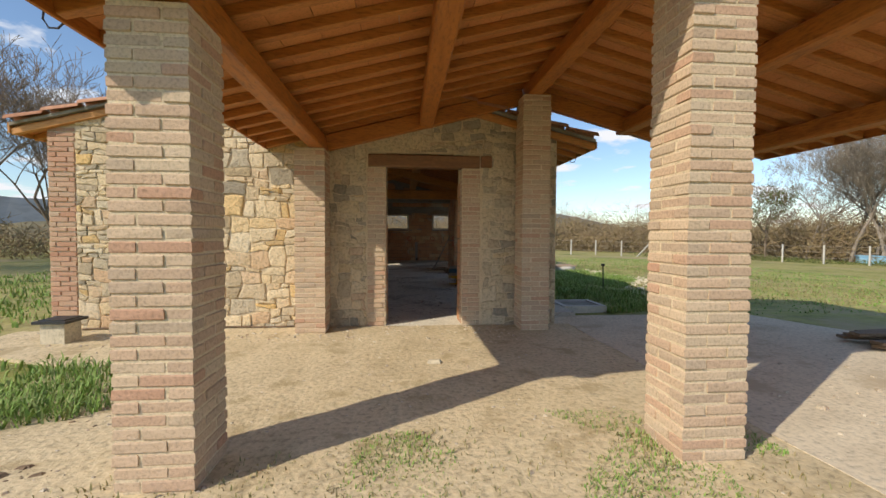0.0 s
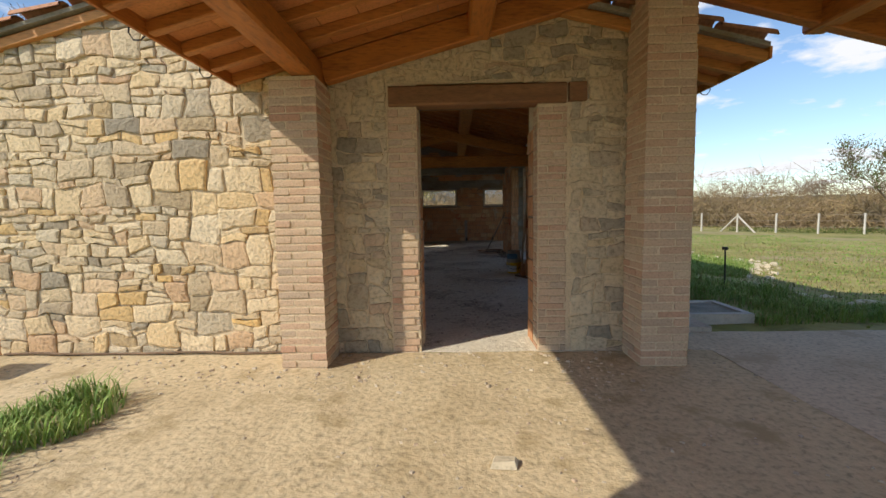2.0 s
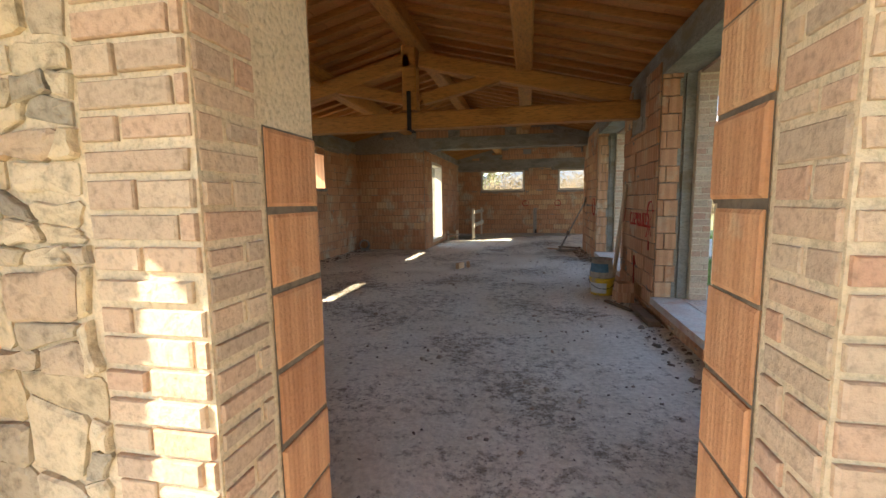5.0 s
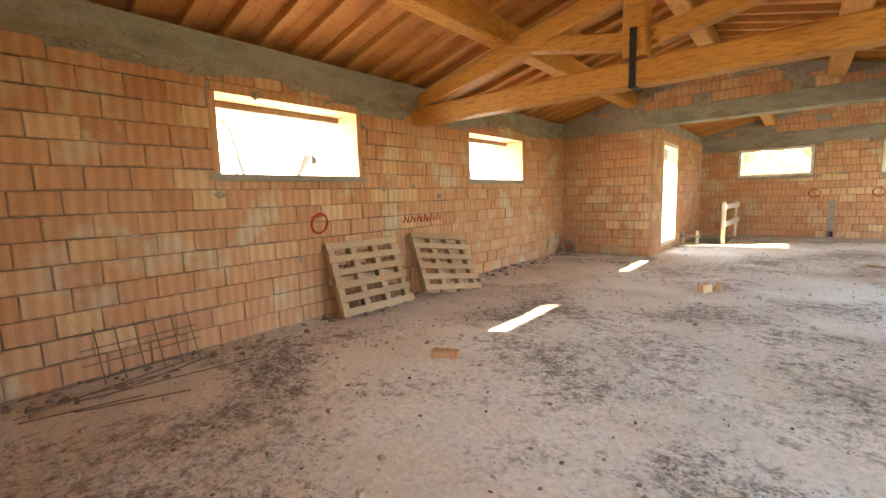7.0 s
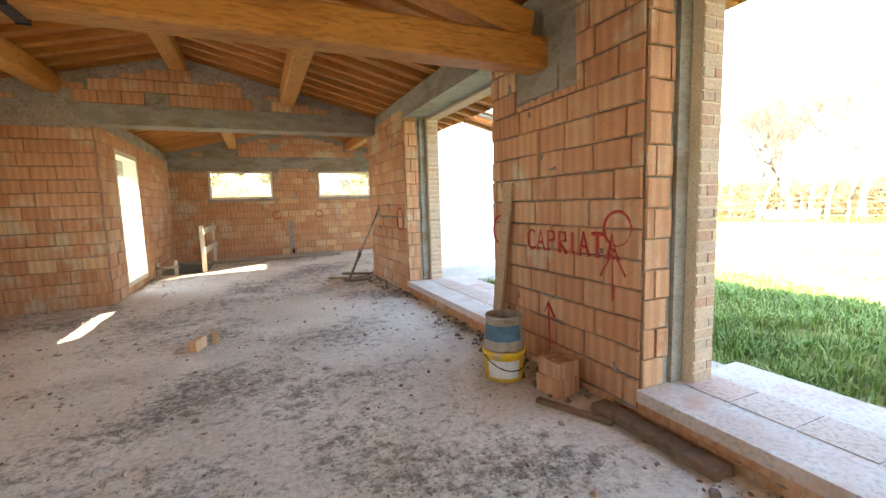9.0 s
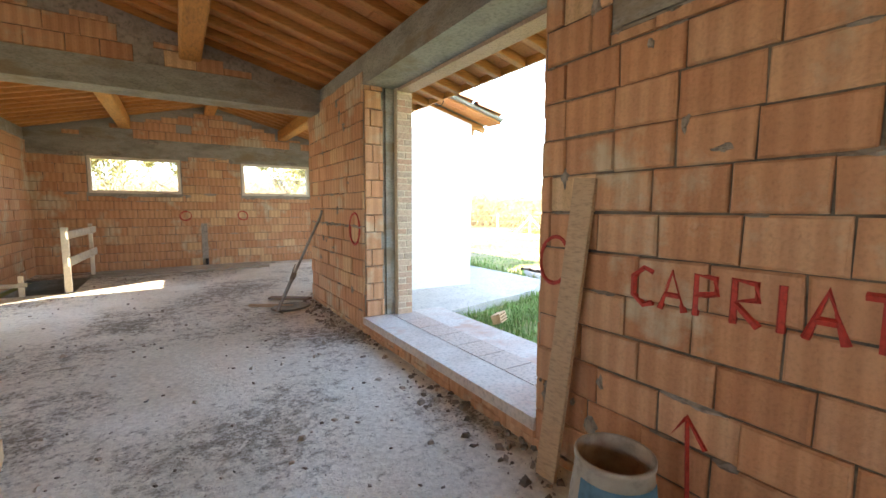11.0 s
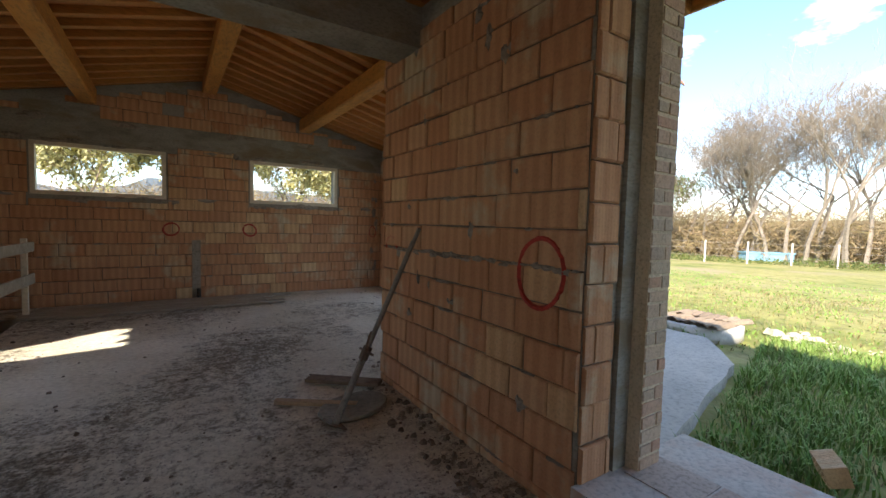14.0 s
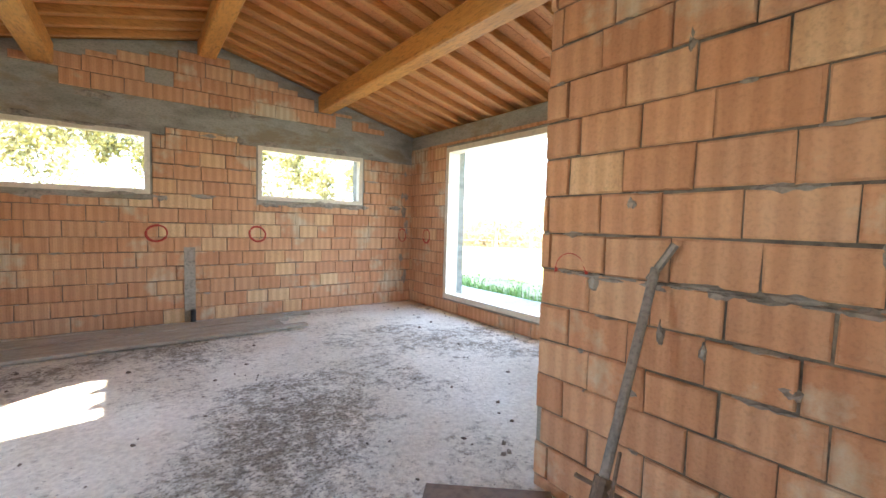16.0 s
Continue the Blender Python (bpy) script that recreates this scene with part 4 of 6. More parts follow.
for x, nx in ((DOOR[0], 1), (DOOR[1], -1)):
    lay(front, "brick", M_BRICK, (x, 0, 0), (0, 1, 0), (nx, 0, 0), 0.19, 0.0, lambda s: 2.225, bl=0.26, bh=0.065, gap=0.016, depth=0.007, seed=63 + nx, limit=40)
lin = Soup(); lin.bar((-0.78, 0.045, 2.315), (0.775, 0.045, 2.315), 0.2, 0.17)
tagged(lin.make("door_lintel", M_LINTEL), "dark stained wooden lintel over the doorway", "lintel", kind="structure")
lin = Soup(); lin.bar((0.80, -0.012, 2.32), (0.95, -0.012, 2.32), 0.07, 0.16)
tagged(lin.make("lintel_end", M_LINTEL), "short dark wooden lintel end in the wall", "lintel", kind="structure")
lin = Soup(); lin.box(DOOR[0] - 0.2, 0.2, 2.40, DOOR[1] + 0.2, YF + 0.005, 2.6)
tagged(lin.make("inner_lintel", M_CONC), "concrete lintel behind the doorway", "lintel", kind="structure")

facings()


def wide_opening(o, seed):
    # sill, outer brick leaf and soffit
    s = Soup()
    s.box(XR - 0.03, o[0], 0.10, 2.30, o[1], 0.172)
    sill = tagged(s.make("sill", M_SILL), "dusty concrete sill of a wide opening", "sill", kind="structure")
    q = Soup(); q.box(XR - 0.002, o[0], -0.05, 2.28, o[1], 0.10)
    q.make("curb", M_MORTAR, sill)
    lay(sill, "block", M_BLOCK, (XR, o[0], 0.0), (0, 1, 0), (-1, 0, 0), o[1] - o[0], 0.0, lambda t: 0.115, bl=0.12, bh=0.11, depth=0.018, seed=seed, limit=40)
    # terracotta pavers in the middle of the sill
    for k in range(int((o[1] - o[0]) / 0.3)):
        b = Soup(); b.box(1.68, o[0] + k * 0.3 + 0.006, 0.170, 1.95, o[0] + k * 0.3 + 0.294, 0.1765)
        b.make("paver", M_PAVER, sill)
    for y, sg in ((o[0], 1), (o[1], -1)):
        y1 = y + sg * 0.09
        c = Soup(); c.box(1.73, min(y, y1), 0.172, 1.90, max(y, y1), 2.60)
        j = tagged(c.make("jamb", M_JOINT), "brick leaf beside a wide opening", "jamb", kind="structure")
        lay(j, "brick", M_BRICK, (1.73, y1, 0.172), (1, 0, 0), (0, sg, 0), 0.17, 0.0, lambda t: 2.29, bl=0.26, bh=0.065, gap=0.010, depth=0.006, seed=seed + 3 + sg, limit=40)
        c2 = Soup(); c2.box(1.635, min(y, y + sg * 0.025), 0.172, 1.73, max(y, y + sg * 0.025), 2.49)
        c2.make("concrete_strip", M_CONC, j)
    h = Soup(); h.box(1.74, o[0] + 0.09, 2.46, 1.90, o[1] - 0.09, 2.60)
    tagged(h.make("opening_head", M_BRICK), "brick head over a wide opening", "lintel", kind="structure")


M_PAVER = surf("dusty_paver", [(0.50, 0.36, 0.28), (0.60, 0.51, 0.43)], 3.0, 0.9, 0.3, 40, pieces=[(0.56, 0.36, 0.27), (0.58, 0.50, 0.42), (0.54, 0.43, 0.35)], pmix=0.5)
wide_opening(O1, 70)
wide_opening(O2, 80)


def frame_rect(name, axis, at, depth, a, b, lo, hi, w, mat, label):
    """A window subframe: four squared bars."""
    e = empty(name, (at, (a + b) / 2, lo) if axis == "x" else ((a + b) / 2, at, lo))
    tagged(e, label, "window frame", kind="structure")
    inv = Matrix.Translation(-e.location)
    for nm, (s0, s1, z0, z1) in (("sill_bar", (a, b, lo, lo + w)), ("head_bar", (a, b, hi - w, hi)), ("stile", (a, a + w, lo + w, hi - w)), ("stile", (b - w, b, lo + w, hi - w))):
        s = Soup()
        if axis == "x":
            s.box(at, s0, z0, at + depth, s1, z1)
        else:
            s.box(s0, at, z0, s1, at + depth, z1)
        o = s.make(nm, mat, e)
        o.matrix_parent_inverse = inv


frame_rect("window_1", "y", YB - 0.012, 0.10, *W1[:2], W1[2], W1[3], 0.055, M_FRAME, "pale subframe of a small window")
frame_rect("window_2", "y", YB - 0.012, 0.10, *W2[:2], W2[2], W2[3], 0.055, M_FRAME, "pale subframe of a small window")
frame_rect("window_3", "x", XFR - 0.015, 0.20, *W3[:2], W3[2], W3[3], 0.07, M_FRAME, "pale subframe of a wide opening")
frame_rect("window_4", "x", XFL - 0.19, 0.2, *LD[:2], LD[2], LD[3], 0.08, M_FRAME, "pale subframe of a tall opening")

# linings and sills of the high windows
for h in (L1, L2):
    s = Soup()
    s.box(-4.86, h[0] - 0.001, h[3] - 0.035, XL + 0.012, h[1] + 0.001, h[3] + 0.05)
    s.box(-4.86, h[1] - 0.03, h[2], XL + 0.010, h[1] + 0.03, h[3] - 0.036)
    s.box(-4.86, h[0] - 0.03, h[2], XL + 0.010, h[0] + 0.03, h[3] - 0.036)
    tagged(s.make("window_lining", M_BLOCK), "orange clay lining of a high window", "window", kind="structure")
    s = Soup()
    s.box(-4.72, h[0] + 0.03, h[3] - 0.10, -4.62, h[1] - 0.03, h[3] - 0.036)
    tagged(s.make("window_head_board", M_DARKPLANK), "dark board under a window head", "board", kind="structure")
    s = Soup()
    s.box(-4.92, h[0] - 0.06, h[2] - 0.055, XL + 0.022, h[1] + 0.06, h[2] + 0.001)
    tagged(s.make("window_sill", M_CONC), "rough mortar sill of a high window", "sill", kind="structure")


# ---- the hall's things ----
def pallet(at, rz, lean, label, tip=0.0):
    """A pallet of boards on three bearers, local x along the wall, standing on its edge and leaning back."""
    e = empty("wooden_pallet", at)
    tagged(e, label, "pallet", "leaning pallets")
    W, H = 0.98, 0.84
    r = random.Random(int(at[1] * 10))
    for k in range(6):
        s = Soup(); z = 0.05 + k * (H - 0.1) / 5
        s.bar((0, -0.062, z), (W, -0.062 + r.uniform(-0.004, 0.004), z + r.uniform(-0.01, 0.01)), 0.02, 0.075)
        s.make("board", M_PALLET, e)
    for k in range(3):
        s = Soup(); z = 0.05 + k * (H - 0.1) / 2
        s.bar((0, 0.05, z), (W, 0.05, z), 0.02, 0.07)
        s.make("back_board", M_PALLET, e)
    for x in (0.06, W * 0.35, W * 0.65, W - 0.06):
        s = Soup(); s.bar((x, -0.006, 0), (x, -0.006, H), 0.08, 0.09, (0, 1, 0))
        s.make("bearer", M_PALLET, e)
    e.matrix_basis = Matrix.Translation(at) @ Matrix.Rotation(radians(rz), 4, "Z") @ Matrix.Rotation(radians(lean), 4, "X") @ Matrix.Rotation(radians(tip), 4, "Y")
    return e


pallet((-3.93, 3.42, 0.02), 86, -22, "weathered wooden pallet leaning on the block wall")
pallet((-3.80, 4.56, 0.10), 86, -31, "weathered wooden pallet leaning beside another pallet", 9)

# steel mesh sheet against the wall
s = Soup()
for k in range(4):
    z = 0.05 + k * 0.10
    s.tube([(-4.07 - 0.17 * k / 3, 1.35, z), (-4.07 - 0.17 * k / 3, 2.12, z + 0.01)], 0.005, 5)
for k in range(6):
    y = 1.45 + k * 0.125
    s.tube([(-4.04, y, 0.01), (-4.25, y, 0.38)], 0.005, 5)
tagged(s.make("steel_mesh_sheet", M_STEEL), "rusty reinforcing mesh leaning on the wall", "steel mesh")
s = Soup()
r = random.Random(5)
for k in range(7):
    a = (-3.95 + r.uniform(-.25, .3), 0.9 + r.uniform(0, .5), 0.012)
    s.tube([a, (a[0] + r.uniform(-.2, .3), a[1] + r.uniform(.5, 1.1), 0.012 + 0.01 * (k % 2))], 0.005, 5)
tagged(s.make("steel_rods", M_STEEL), "loose rusty steel rods on the floor", "steel rods", kind="stuff")


# two stacked buckets
def bucket(x, y):
    e = empty("yellow_bucket", (x, y, 0))
    tagged(e, "yellow plastic bucket with a pale label", "bucket")
    s = Soup(); s.lathe((0, 0, 0), [(0.0, 0.006), (0.128, 0.006), (0.133, 0.012), (0.148, 0.195), (0.156, 0.20), (0.156, 0.23), (0.149, 0.232), (0.142, 0.215), (0.126, 0.03), (0.0, 0.03)], 28)
    s.make("tub", M_YELLOW, e, True)
    s = Soup()
    n = 12
    for i in range(n + 1):
        an = radians(190 + 95 * i / n)
        for z, rr in ((0.04, 0.1375), (0.17, 0.1485)):
            s.v.append((rr * math.cos(an), rr * math.sin(an), z))
    s.f += [(2 * i, 2 * i + 2, 2 * i + 3, 2 * i + 1) for i in range(n)]
    s.make("label", M_LABEL, e, True)
    s = Soup(); s.tube([(0.16 * math.cos(radians(a)), 0.16 * math.sin(radians(a)), 0.20 - 0.10 * math.sin(radians(a - 180))) for a in range(180, 361, 20)], 0.004, 5)
    s.make("bail", M_IRON, e)


bucket(1.02, 4.98)


def upper_bucket(x, y, z):
    e = empty("grey_bucket", (x, y, z))
    tagged(e, "dirty grey bucket with a blue label, stacked on a yellow one", "bucket")
    s = Soup(); s.lathe((0, 0, 0), [(0.0, 0.0), (0.145, 0.0), (0.148, 0.02), (0.143, 0.06), (0.124, 0.225), (0.130, 0.228), (0.130, 0.245), (0.122, 0.247), (0.117, 0.235), (0.128, 0.10), (0.0, 0.10)], 28)
    s.make("tub", M_SACK, e, True)
    s = Soup()
    n = 14
    for i in range(n + 1):
        an = radians(165 + 130 * i / n)
        for zz, rr in ((0.075, 0.1435), (0.185, 0.1308)):
            s.v.append((rr * math.cos(an), rr * math.sin(an), zz))
    s.f += [(2 * i, 2 * i + 2, 2 * i + 3, 2 * i + 1) for i in range(n)]
    s.make("label", M_BLUE, e, True)


upper_bucket(1.02, 4.98, 0.232)


def hollow_block(name, m, label, mat=None, dims=(0.25, 0.25, 0.19), group=""):
    """A hollow clay block, its core holes on top."""
    mat = mat or M_BLOCK
    s = Soup()
    lx, ly, lz = dims
    nx, ny, t = 4, 3, 0.012
    cx, cy = (lx - t) / nx, (ly - t) / ny
    for i in range(nx + 1):
        s.box(i * cx, 0, 0, i * cx + t, ly, lz)
    for j in range(ny + 1):
        for i in range(nx):
            s.box(i * cx + t, j * cy, 0.0, (i + 1) * cx, j * cy + t, lz)
    ob = s.make(name, mat)
    ob.matrix_basis = m
    return tagged(ob, label, "clay block", group)


hollow_block("clay_block", pose(1.13, 4.50, 0.004, 0, 0, 8), "hollow clay block lying on the floor", dims=(0.19, 0.2, 0.12), group="stacked blocks")
hollow_block("clay_block", pose(1.13, 4.51, 0.126, 0, 0, 3), "hollow clay block on another block", dims=(0.18, 0.19, 0.11), group="stacked blocks")
hollow_block("clay_block", pose(-2.50, 3.22, 0.0, 0, 0, 25), "broken clay block on the floor", dims=(0.22, 0.1, 0.05))
hollow_block("clay_block", pose(-1.15, 6.75, 0.0, 0, 0, 70), "small clay block piece on the floor", mat=M_BLOCK_PALE, dims=(0.2, 0.07, 0.1))
hollow_block("clay_block", pose(-0.98, 6.95, 0.0, 0, 0, 100), "small clay block piece on the floor", mat=M_BLOCK_PALE, dims=(0.16, 0.06, 0.1))


def board(name, a, b, w, h, mat, label, up=(0, 0, 1), cat="board"):
    s = Soup(); s.bar(a, b, w, h, up)
    return tagged(s.make(name, mat), label, cat)


board("leaning_board", (1.25, 5.50, 0.01), (1.375, 5.43, 1.43), 0.11, 0.025, M_PALLET, "brown board leaning on the block wall", (1, 0.1, 0))
board("floor_board", (1.27, 4.3, 0.03), (1.28, 3.55, 0.03), 0.12, 0.05, M_DARKPLANK, "dark board on the floor beside the curb")
board("floor_batten", (1.0, 4.55, 0.015), (1.2, 4.12, 0.015), 0.05, 0.025, M_DARKPLANK, "thin dark batten on the floor")

# clay pipe end in the corner
s = Soup(); s.lathe((0, 0, 0), [(0.10, 0), (0.125, 0), (0.125, 0.22), (0.14, 0.22), (0.14, 0.28), (0.112, 0.28), (0.10, 0.2), (0.10, 0)], 22)
o = s.make("drain_pipe", M_CONC, smooth=True)
o.matrix_basis = pose(-4.1, 9.52, 0.145, 90, 0, 25)
tagged(o, "short grey drain pipe lying in the corner", "pipe")


# leaning adjustable steel prop
def prop(a, b):
    a, b = Vector(a), Vector(b)
    e = empty("steel_prop", a)
    tagged(e, "rusty adjustable steel prop leaning on the wall", "prop")
    inv = Matrix.Translation(-a)
    d = b - a
    P = lambda t: a + d * t
    jobs = [("outer_tube", [P(0.0), P(0.40)], 0.022, M_GREYSTEEL), ("inner_tube", [P(0.38), P(1.0)], 0.017, M_GREYSTEEL), ("collar", [P(0.33), P(0.40)], 0.03, M_STEEL)]
    for nm, pts, rad, mt in jobs:
        s = Soup(); s.tube(pts, rad, 10)
        o = s.make(nm, mt, e); o.matrix_parent_inverse = inv
    side = Vector((0, 1, 0)).cross(d.normalized()).normalized()
    s = Soup(); s.tube([P(0.37) + Vector((0, -0.11, 0.01)), P(0.37) + Vector((0, 0.1, 0))], 0.008, 6)
    s.tube([P(0.34) + Vector((-.04, -0.06, 0)), P(0.5) + Vector((-.06, -0.06, 0))], 0.007, 6)
    o = s.make("pin", M_STEEL, e); o.matrix_parent_inverse = inv
    s = Soup(); s.tube([P(0.985) + Vector((0.0, 0.02, -0.03)), P(0.985) + Vector((0.02, -0.06, 0.11))], 0.015, 6)
    o = s.make("head_pin", M_GREYSTEEL, e); o.matrix_parent_inverse = inv
    for t in (0.0,):
        c = P(t); u = d.normalized()
        s = Soup(); s.bar(c - u * 0.004, c + u * 0.004, 0.13, 0.13, (0, 1, 0))
        o = s.make("end_plate", M_STEEL, e); o.matrix_parent_inverse = inv


prop((0.79, 9.5, 0.03), (1.355, 9.57, 1.16))
board("short_batten", (0.55, 10.05, 0.02), (1.02, 9.72, 0.022), 0.05, 0.03, M_PALLET, "pale batten on the floor by the prop")
board("short_plank", (0.86, 10.35, 0.03), (1.3, 9.95, 0.045), 0.12, 0.03, M_DARKPLANK, "brown plank on the floor by the prop")
s = Soup(); s.lathe((0, 0, 0), [(0, 0.03), (0.26, 0.03), (0.27, 0.015), (0.26, 0.004), (0, 0.004)], 14)
o = s.make("dirt_slab", M_CONC); o.matrix_basis = pose(1.0, 9.72, 0, 0, 0, 20) @ Matrix.Diagonal((1.0, 0.7, 1, 1))
tagged(o, "thin grey mortar slab on the floor", "mortar slab")

# boards on the floor along the far wall
for a, b, w in (((-1.5, 14.35, 0.025), (1.35, 14.45, 0.025), 0.3), ((-1.6, 14.0, 0.025), (1.2, 14.1, 0.025), 0.3), ((-1.2, 13.78, 0.03), (1.45, 13.86, 0.03), 0.12), ((1.3, 14.55, 0.02), (1.7, 14.5, 0.02), 0.06)):
    board("formwork_board", a, b, w, 0.035, M_PLANK, "grey formwork board lying by the far wall")


# guard rail round the stairwell
def rail():
    e = empty("stair_guard", (-1.6, 12.4, 0))
    tagged(e, "makeshift wooden guard rail round the stairwell", "guard rail")
    inv = Matrix.Translation((1.6, -12.4, 0))
    jobs = [("post", (-1.62, 12.42, 0), (-1.62, 12.42, 0.98), 0.09, 0.05, (0, 1, 0)), ("post", (-1.55, 14.1, 0), (-1.55, 14.1, 0.98), 0.06, 0.05, (0, 1, 0)),
            ("post", (-2.12, 12.36, 0), (-2.12, 12.36, 0.3), 0.06, 0.05, (0, 1, 0)), ("post", (-2.42, 12.36, 0), (-2.42, 12.36, 0.28), 0.06, 0.05, (0, 1, 0)),
            ("rail", (-1.575, 12.3, 0.87), (-1.51, 14.3, 0.87), 0.03, 0.12, (0, 0, 1)), ("rail", (-1.575, 12.3, 0.47), (-1.51, 14.3, 0.47), 0.03, 0.13, (0, 0, 1)),
            ("rail", (-2.46, 12.33, 0.17), (-2.05, 12.33, 0.17), 0.03, 0.06, (0, 0, 1))]
    for nm, a, b, w, h, up in jobs:
        s = Soup(); s.bar(a, b, w, h, up)
        o = s.make(nm, M_FRAME if nm == "post" else M_PLANK, e); o.matrix_parent_inverse = inv


rail()

# a pipe stub in the far wall
s = Soup(); s.box(0.24, YB - 0.03, 0.0, 0.36, YB - 0.004, 0.93); tagged(s.make("wall_chase", M_MORTAR), kind="structure", label="vertical mortar chase in the wall", category="chase")
s = Soup(); s.tube([(0.33, YB - 0.07, 0.0), (0.33, YB - 0.07, 0.16)], 0.03, 8); tagged(s.make("pipe_stub", M_IRON), "dark pipe stub at the wall", "pipe")


# ---- red spray marks ----
def mark(name, pts, rad, label):
    s = Soup(); s.tube(pts, rad, 4)
    return tagged(s.make(name, M_RED), label, "spray mark")


def ring(axis, at, cu, cz, ru, rz, rad, wob=0.12, seed=1):
    r = random.Random(seed)
    pts = []
    for k in range(25):
        an = 2 * math.pi * k / 24 + 0.6
        f = 1 + wob * math.sin(2 * an + seed) * 0.5
        u, z = cu + ru * f * math.cos(an), cz + rz * f * math.sin(an)
        pts.append((at, u, z) if axis == "x" else (u, at, z))
    return mark("spray_ring", pts, rad, "red spray-painted ring on clay blocks")


ring("x", XR - 0.018, 8.41, 1.07, 0.135, 0.175, 0.013, seed=2)
ring("x", XR - 0.016, 9.98, 1.09, 0.09, 0.09, 0.009, seed=5)
for u, sd in ((-0.034, 1), (1.084, 3)):
    ring("y", YB - 0.017, u, 1.10, 0.10, 0.10, 0.014, seed=sd)
ring("y", YB - 0.017, 3.32, 1.1, 0.07, 0.1, 0.012, seed=4)
ring("x", XFR - 0.016, 14.3, 1.1, 0.1, 0.1, 0.012, seed=4)
ring("x", XL + 0.02, 3.45, 1.03, 0.10, 0.10, 0.015, seed=6)
ring("x", XL + 0.017, 6.85, 1.12, 0.06, 0.07, 0.007, seed=7)
mark("spray_bar", [(XL + 0.017, 3.35, 1.10), (XL + 0.017, 3.55, 1.11)], 0.008, "short red spray-painted bar on blocks")
ring("x", XR - 0.016, 4.29, 1.10, 0.10, 0.11, 0.011, seed=8)
ring("x", XR - 0.016, 5.62, 1.04, 0.09, 0.12, 0.011, seed=9)
mark("spray_arrow", [(XR - 0.018, 4.92, 0.16), (XR - 0.018, 4.94, 0.52), (XR - 0.018, 5.0, 0.42), (XR - 0.018, 4.94, 0.52), (XR - 0.018, 4.87, 0.42)], 0.009, "red spray-painted arrow on clay blocks")
mark("spray_arrow", [(XR - 0.018, 4.32, 0.66), (XR - 0.018, 4.32, 0.95), (XR - 0.018, 4.42, 0.8), (XR - 0.018, 4.32, 0.97), (XR - 0.018, 4.22, 0.82)], 0.009, "red spray-painted arrow on clay blocks")


def stroke_text(text, at, size, x, name, facing=-1):
    """Spray letters from short strokes, along y on the plane of x."""
    G = {"C": [[(1, .9), (.6, 1), (.1, .75), (.1, .25), (.6, 0), (1, .1)]], "A": [[(0, 0), (.5, 1), (1, 0)], [(.2, .4), (.8, .4)]], "P": [[(.1, 0), (.1, 1), (.8, .95), (.85, .6), (.1, .5)]],
         "R": [[(.1, 0), (.1, 1), (.8, .95), (.85, .6), (.1, .5), (.9, 0)]], "I": [[(.4, 0), (.4, 1)]], "T": [[(0, 1), (1, 1)], [(.5, 1), (.5, 0)]]}
    s = Soup()
    u = 0.0
    for ch in text:
        w = 0.35 if ch == "I" else 0.62
        for st in G[ch]:
            s.tube([(x, at[0] + facing * (u + p[0] * w) * size, at[1] + p[1] * size) for p in st], 0.0135, 5)
        u += w + 0.2
    return tagged(s.make(name, M_RED), "red spray-painted letters on clay blocks", "spray mark")


stroke_text("CAPRIATA", (5.19, 0.91), 0.15, XR - 0.018, "spray_letters")
# unreadable red writing above the pallet
s = Soup()
for k in range(6):
    y = 4.72 + k * 0.13
    s.tube([(XL + 0.02, y, 0.95), (XL + 0.02, y + 0.03, 1.04), (XL + 0.02, y + 0.08, 0.95), (XL + 0.02, y + 0.10, 1.02)], 0.013, 4)
tagged(s.make("spray_scrawl", M_RED), "illegible red spray scrawl on clay blocks", "spray mark")


# ---- crumbs and dirt ----
def crumbs(name, n, region, size, mat, seed, label, flat=0.5, z=0.0, keep=lambda x, y: True):
    r = random.Random(seed)
    s = Soup()
    while n > 0:
        x, y = r.uniform(region[0], region[1]), r.uniform(region[2], region[3])
        if noise.noise((x * 1.3, y * 1.3, seed)) + r.uniform(-0.35, 0.5) < 0 or not keep(x, y):
            n -= 0.3
            continue
        n -= 1
        a = size * (0.3 + r.random() ** 3 * 1.8)
        b, h, an = a * r.uniform(0.4, 1.0), a * flat * r.uniform(0.5, 1.1), r.uniform(0, 6.28)
        c, q = math.cos(an), math.sin(an)
        vs = []
        for (u, v, w) in ((-1, -.6, 0), (.7, -1, 0), (1, .5, 0), (-.5, 1, 0), (-.6, -.4, 1), (.5, -.5, .8), (.5, .4, 1), (-.4, .6, .7)):
            vs.append((x + (u * a * c - v * b * q) / 2, y + (u * a * q + v * b * c) / 2, z + w * h - 0.003))
        s.add(vs, BOXF)
    return tagged(s.make(name, mat), label, "debris", kind="stuff")


in_hole = lambda x, y: HOLE[0] < x < HOLE[1] and HOLE[2] < y < HOLE[3]
crumbs("floor_debris", 1900, (XL + 0.05, XR - 0.05, 0.3, YM), 0.017, M_CRUMB, 3, "dark crumbs of mortar and dirt on the floor", keep=lambda x, y: y > 0.6 or abs(x) < 0.5)
crumbs("floor_rubble", 900, (XL + 0.05, XR - 0.05, 0.6, YM), 0.03, M_GRAVEL, 4, "pale crumbs of mortar on the floor")
crumbs("wall_foot_dirt", 700, (XL, XL + 0.45, 0.6, YM), 0.04, M_CRUMB, 5, "dark dirt along the wall foot")
crumbs("curb_foot_dirt", 900, (XR - 0.3, XR - 0.02, 0.8, 10.1), 0.035, M_CRUMB, 6, "dark dirt along the curb")
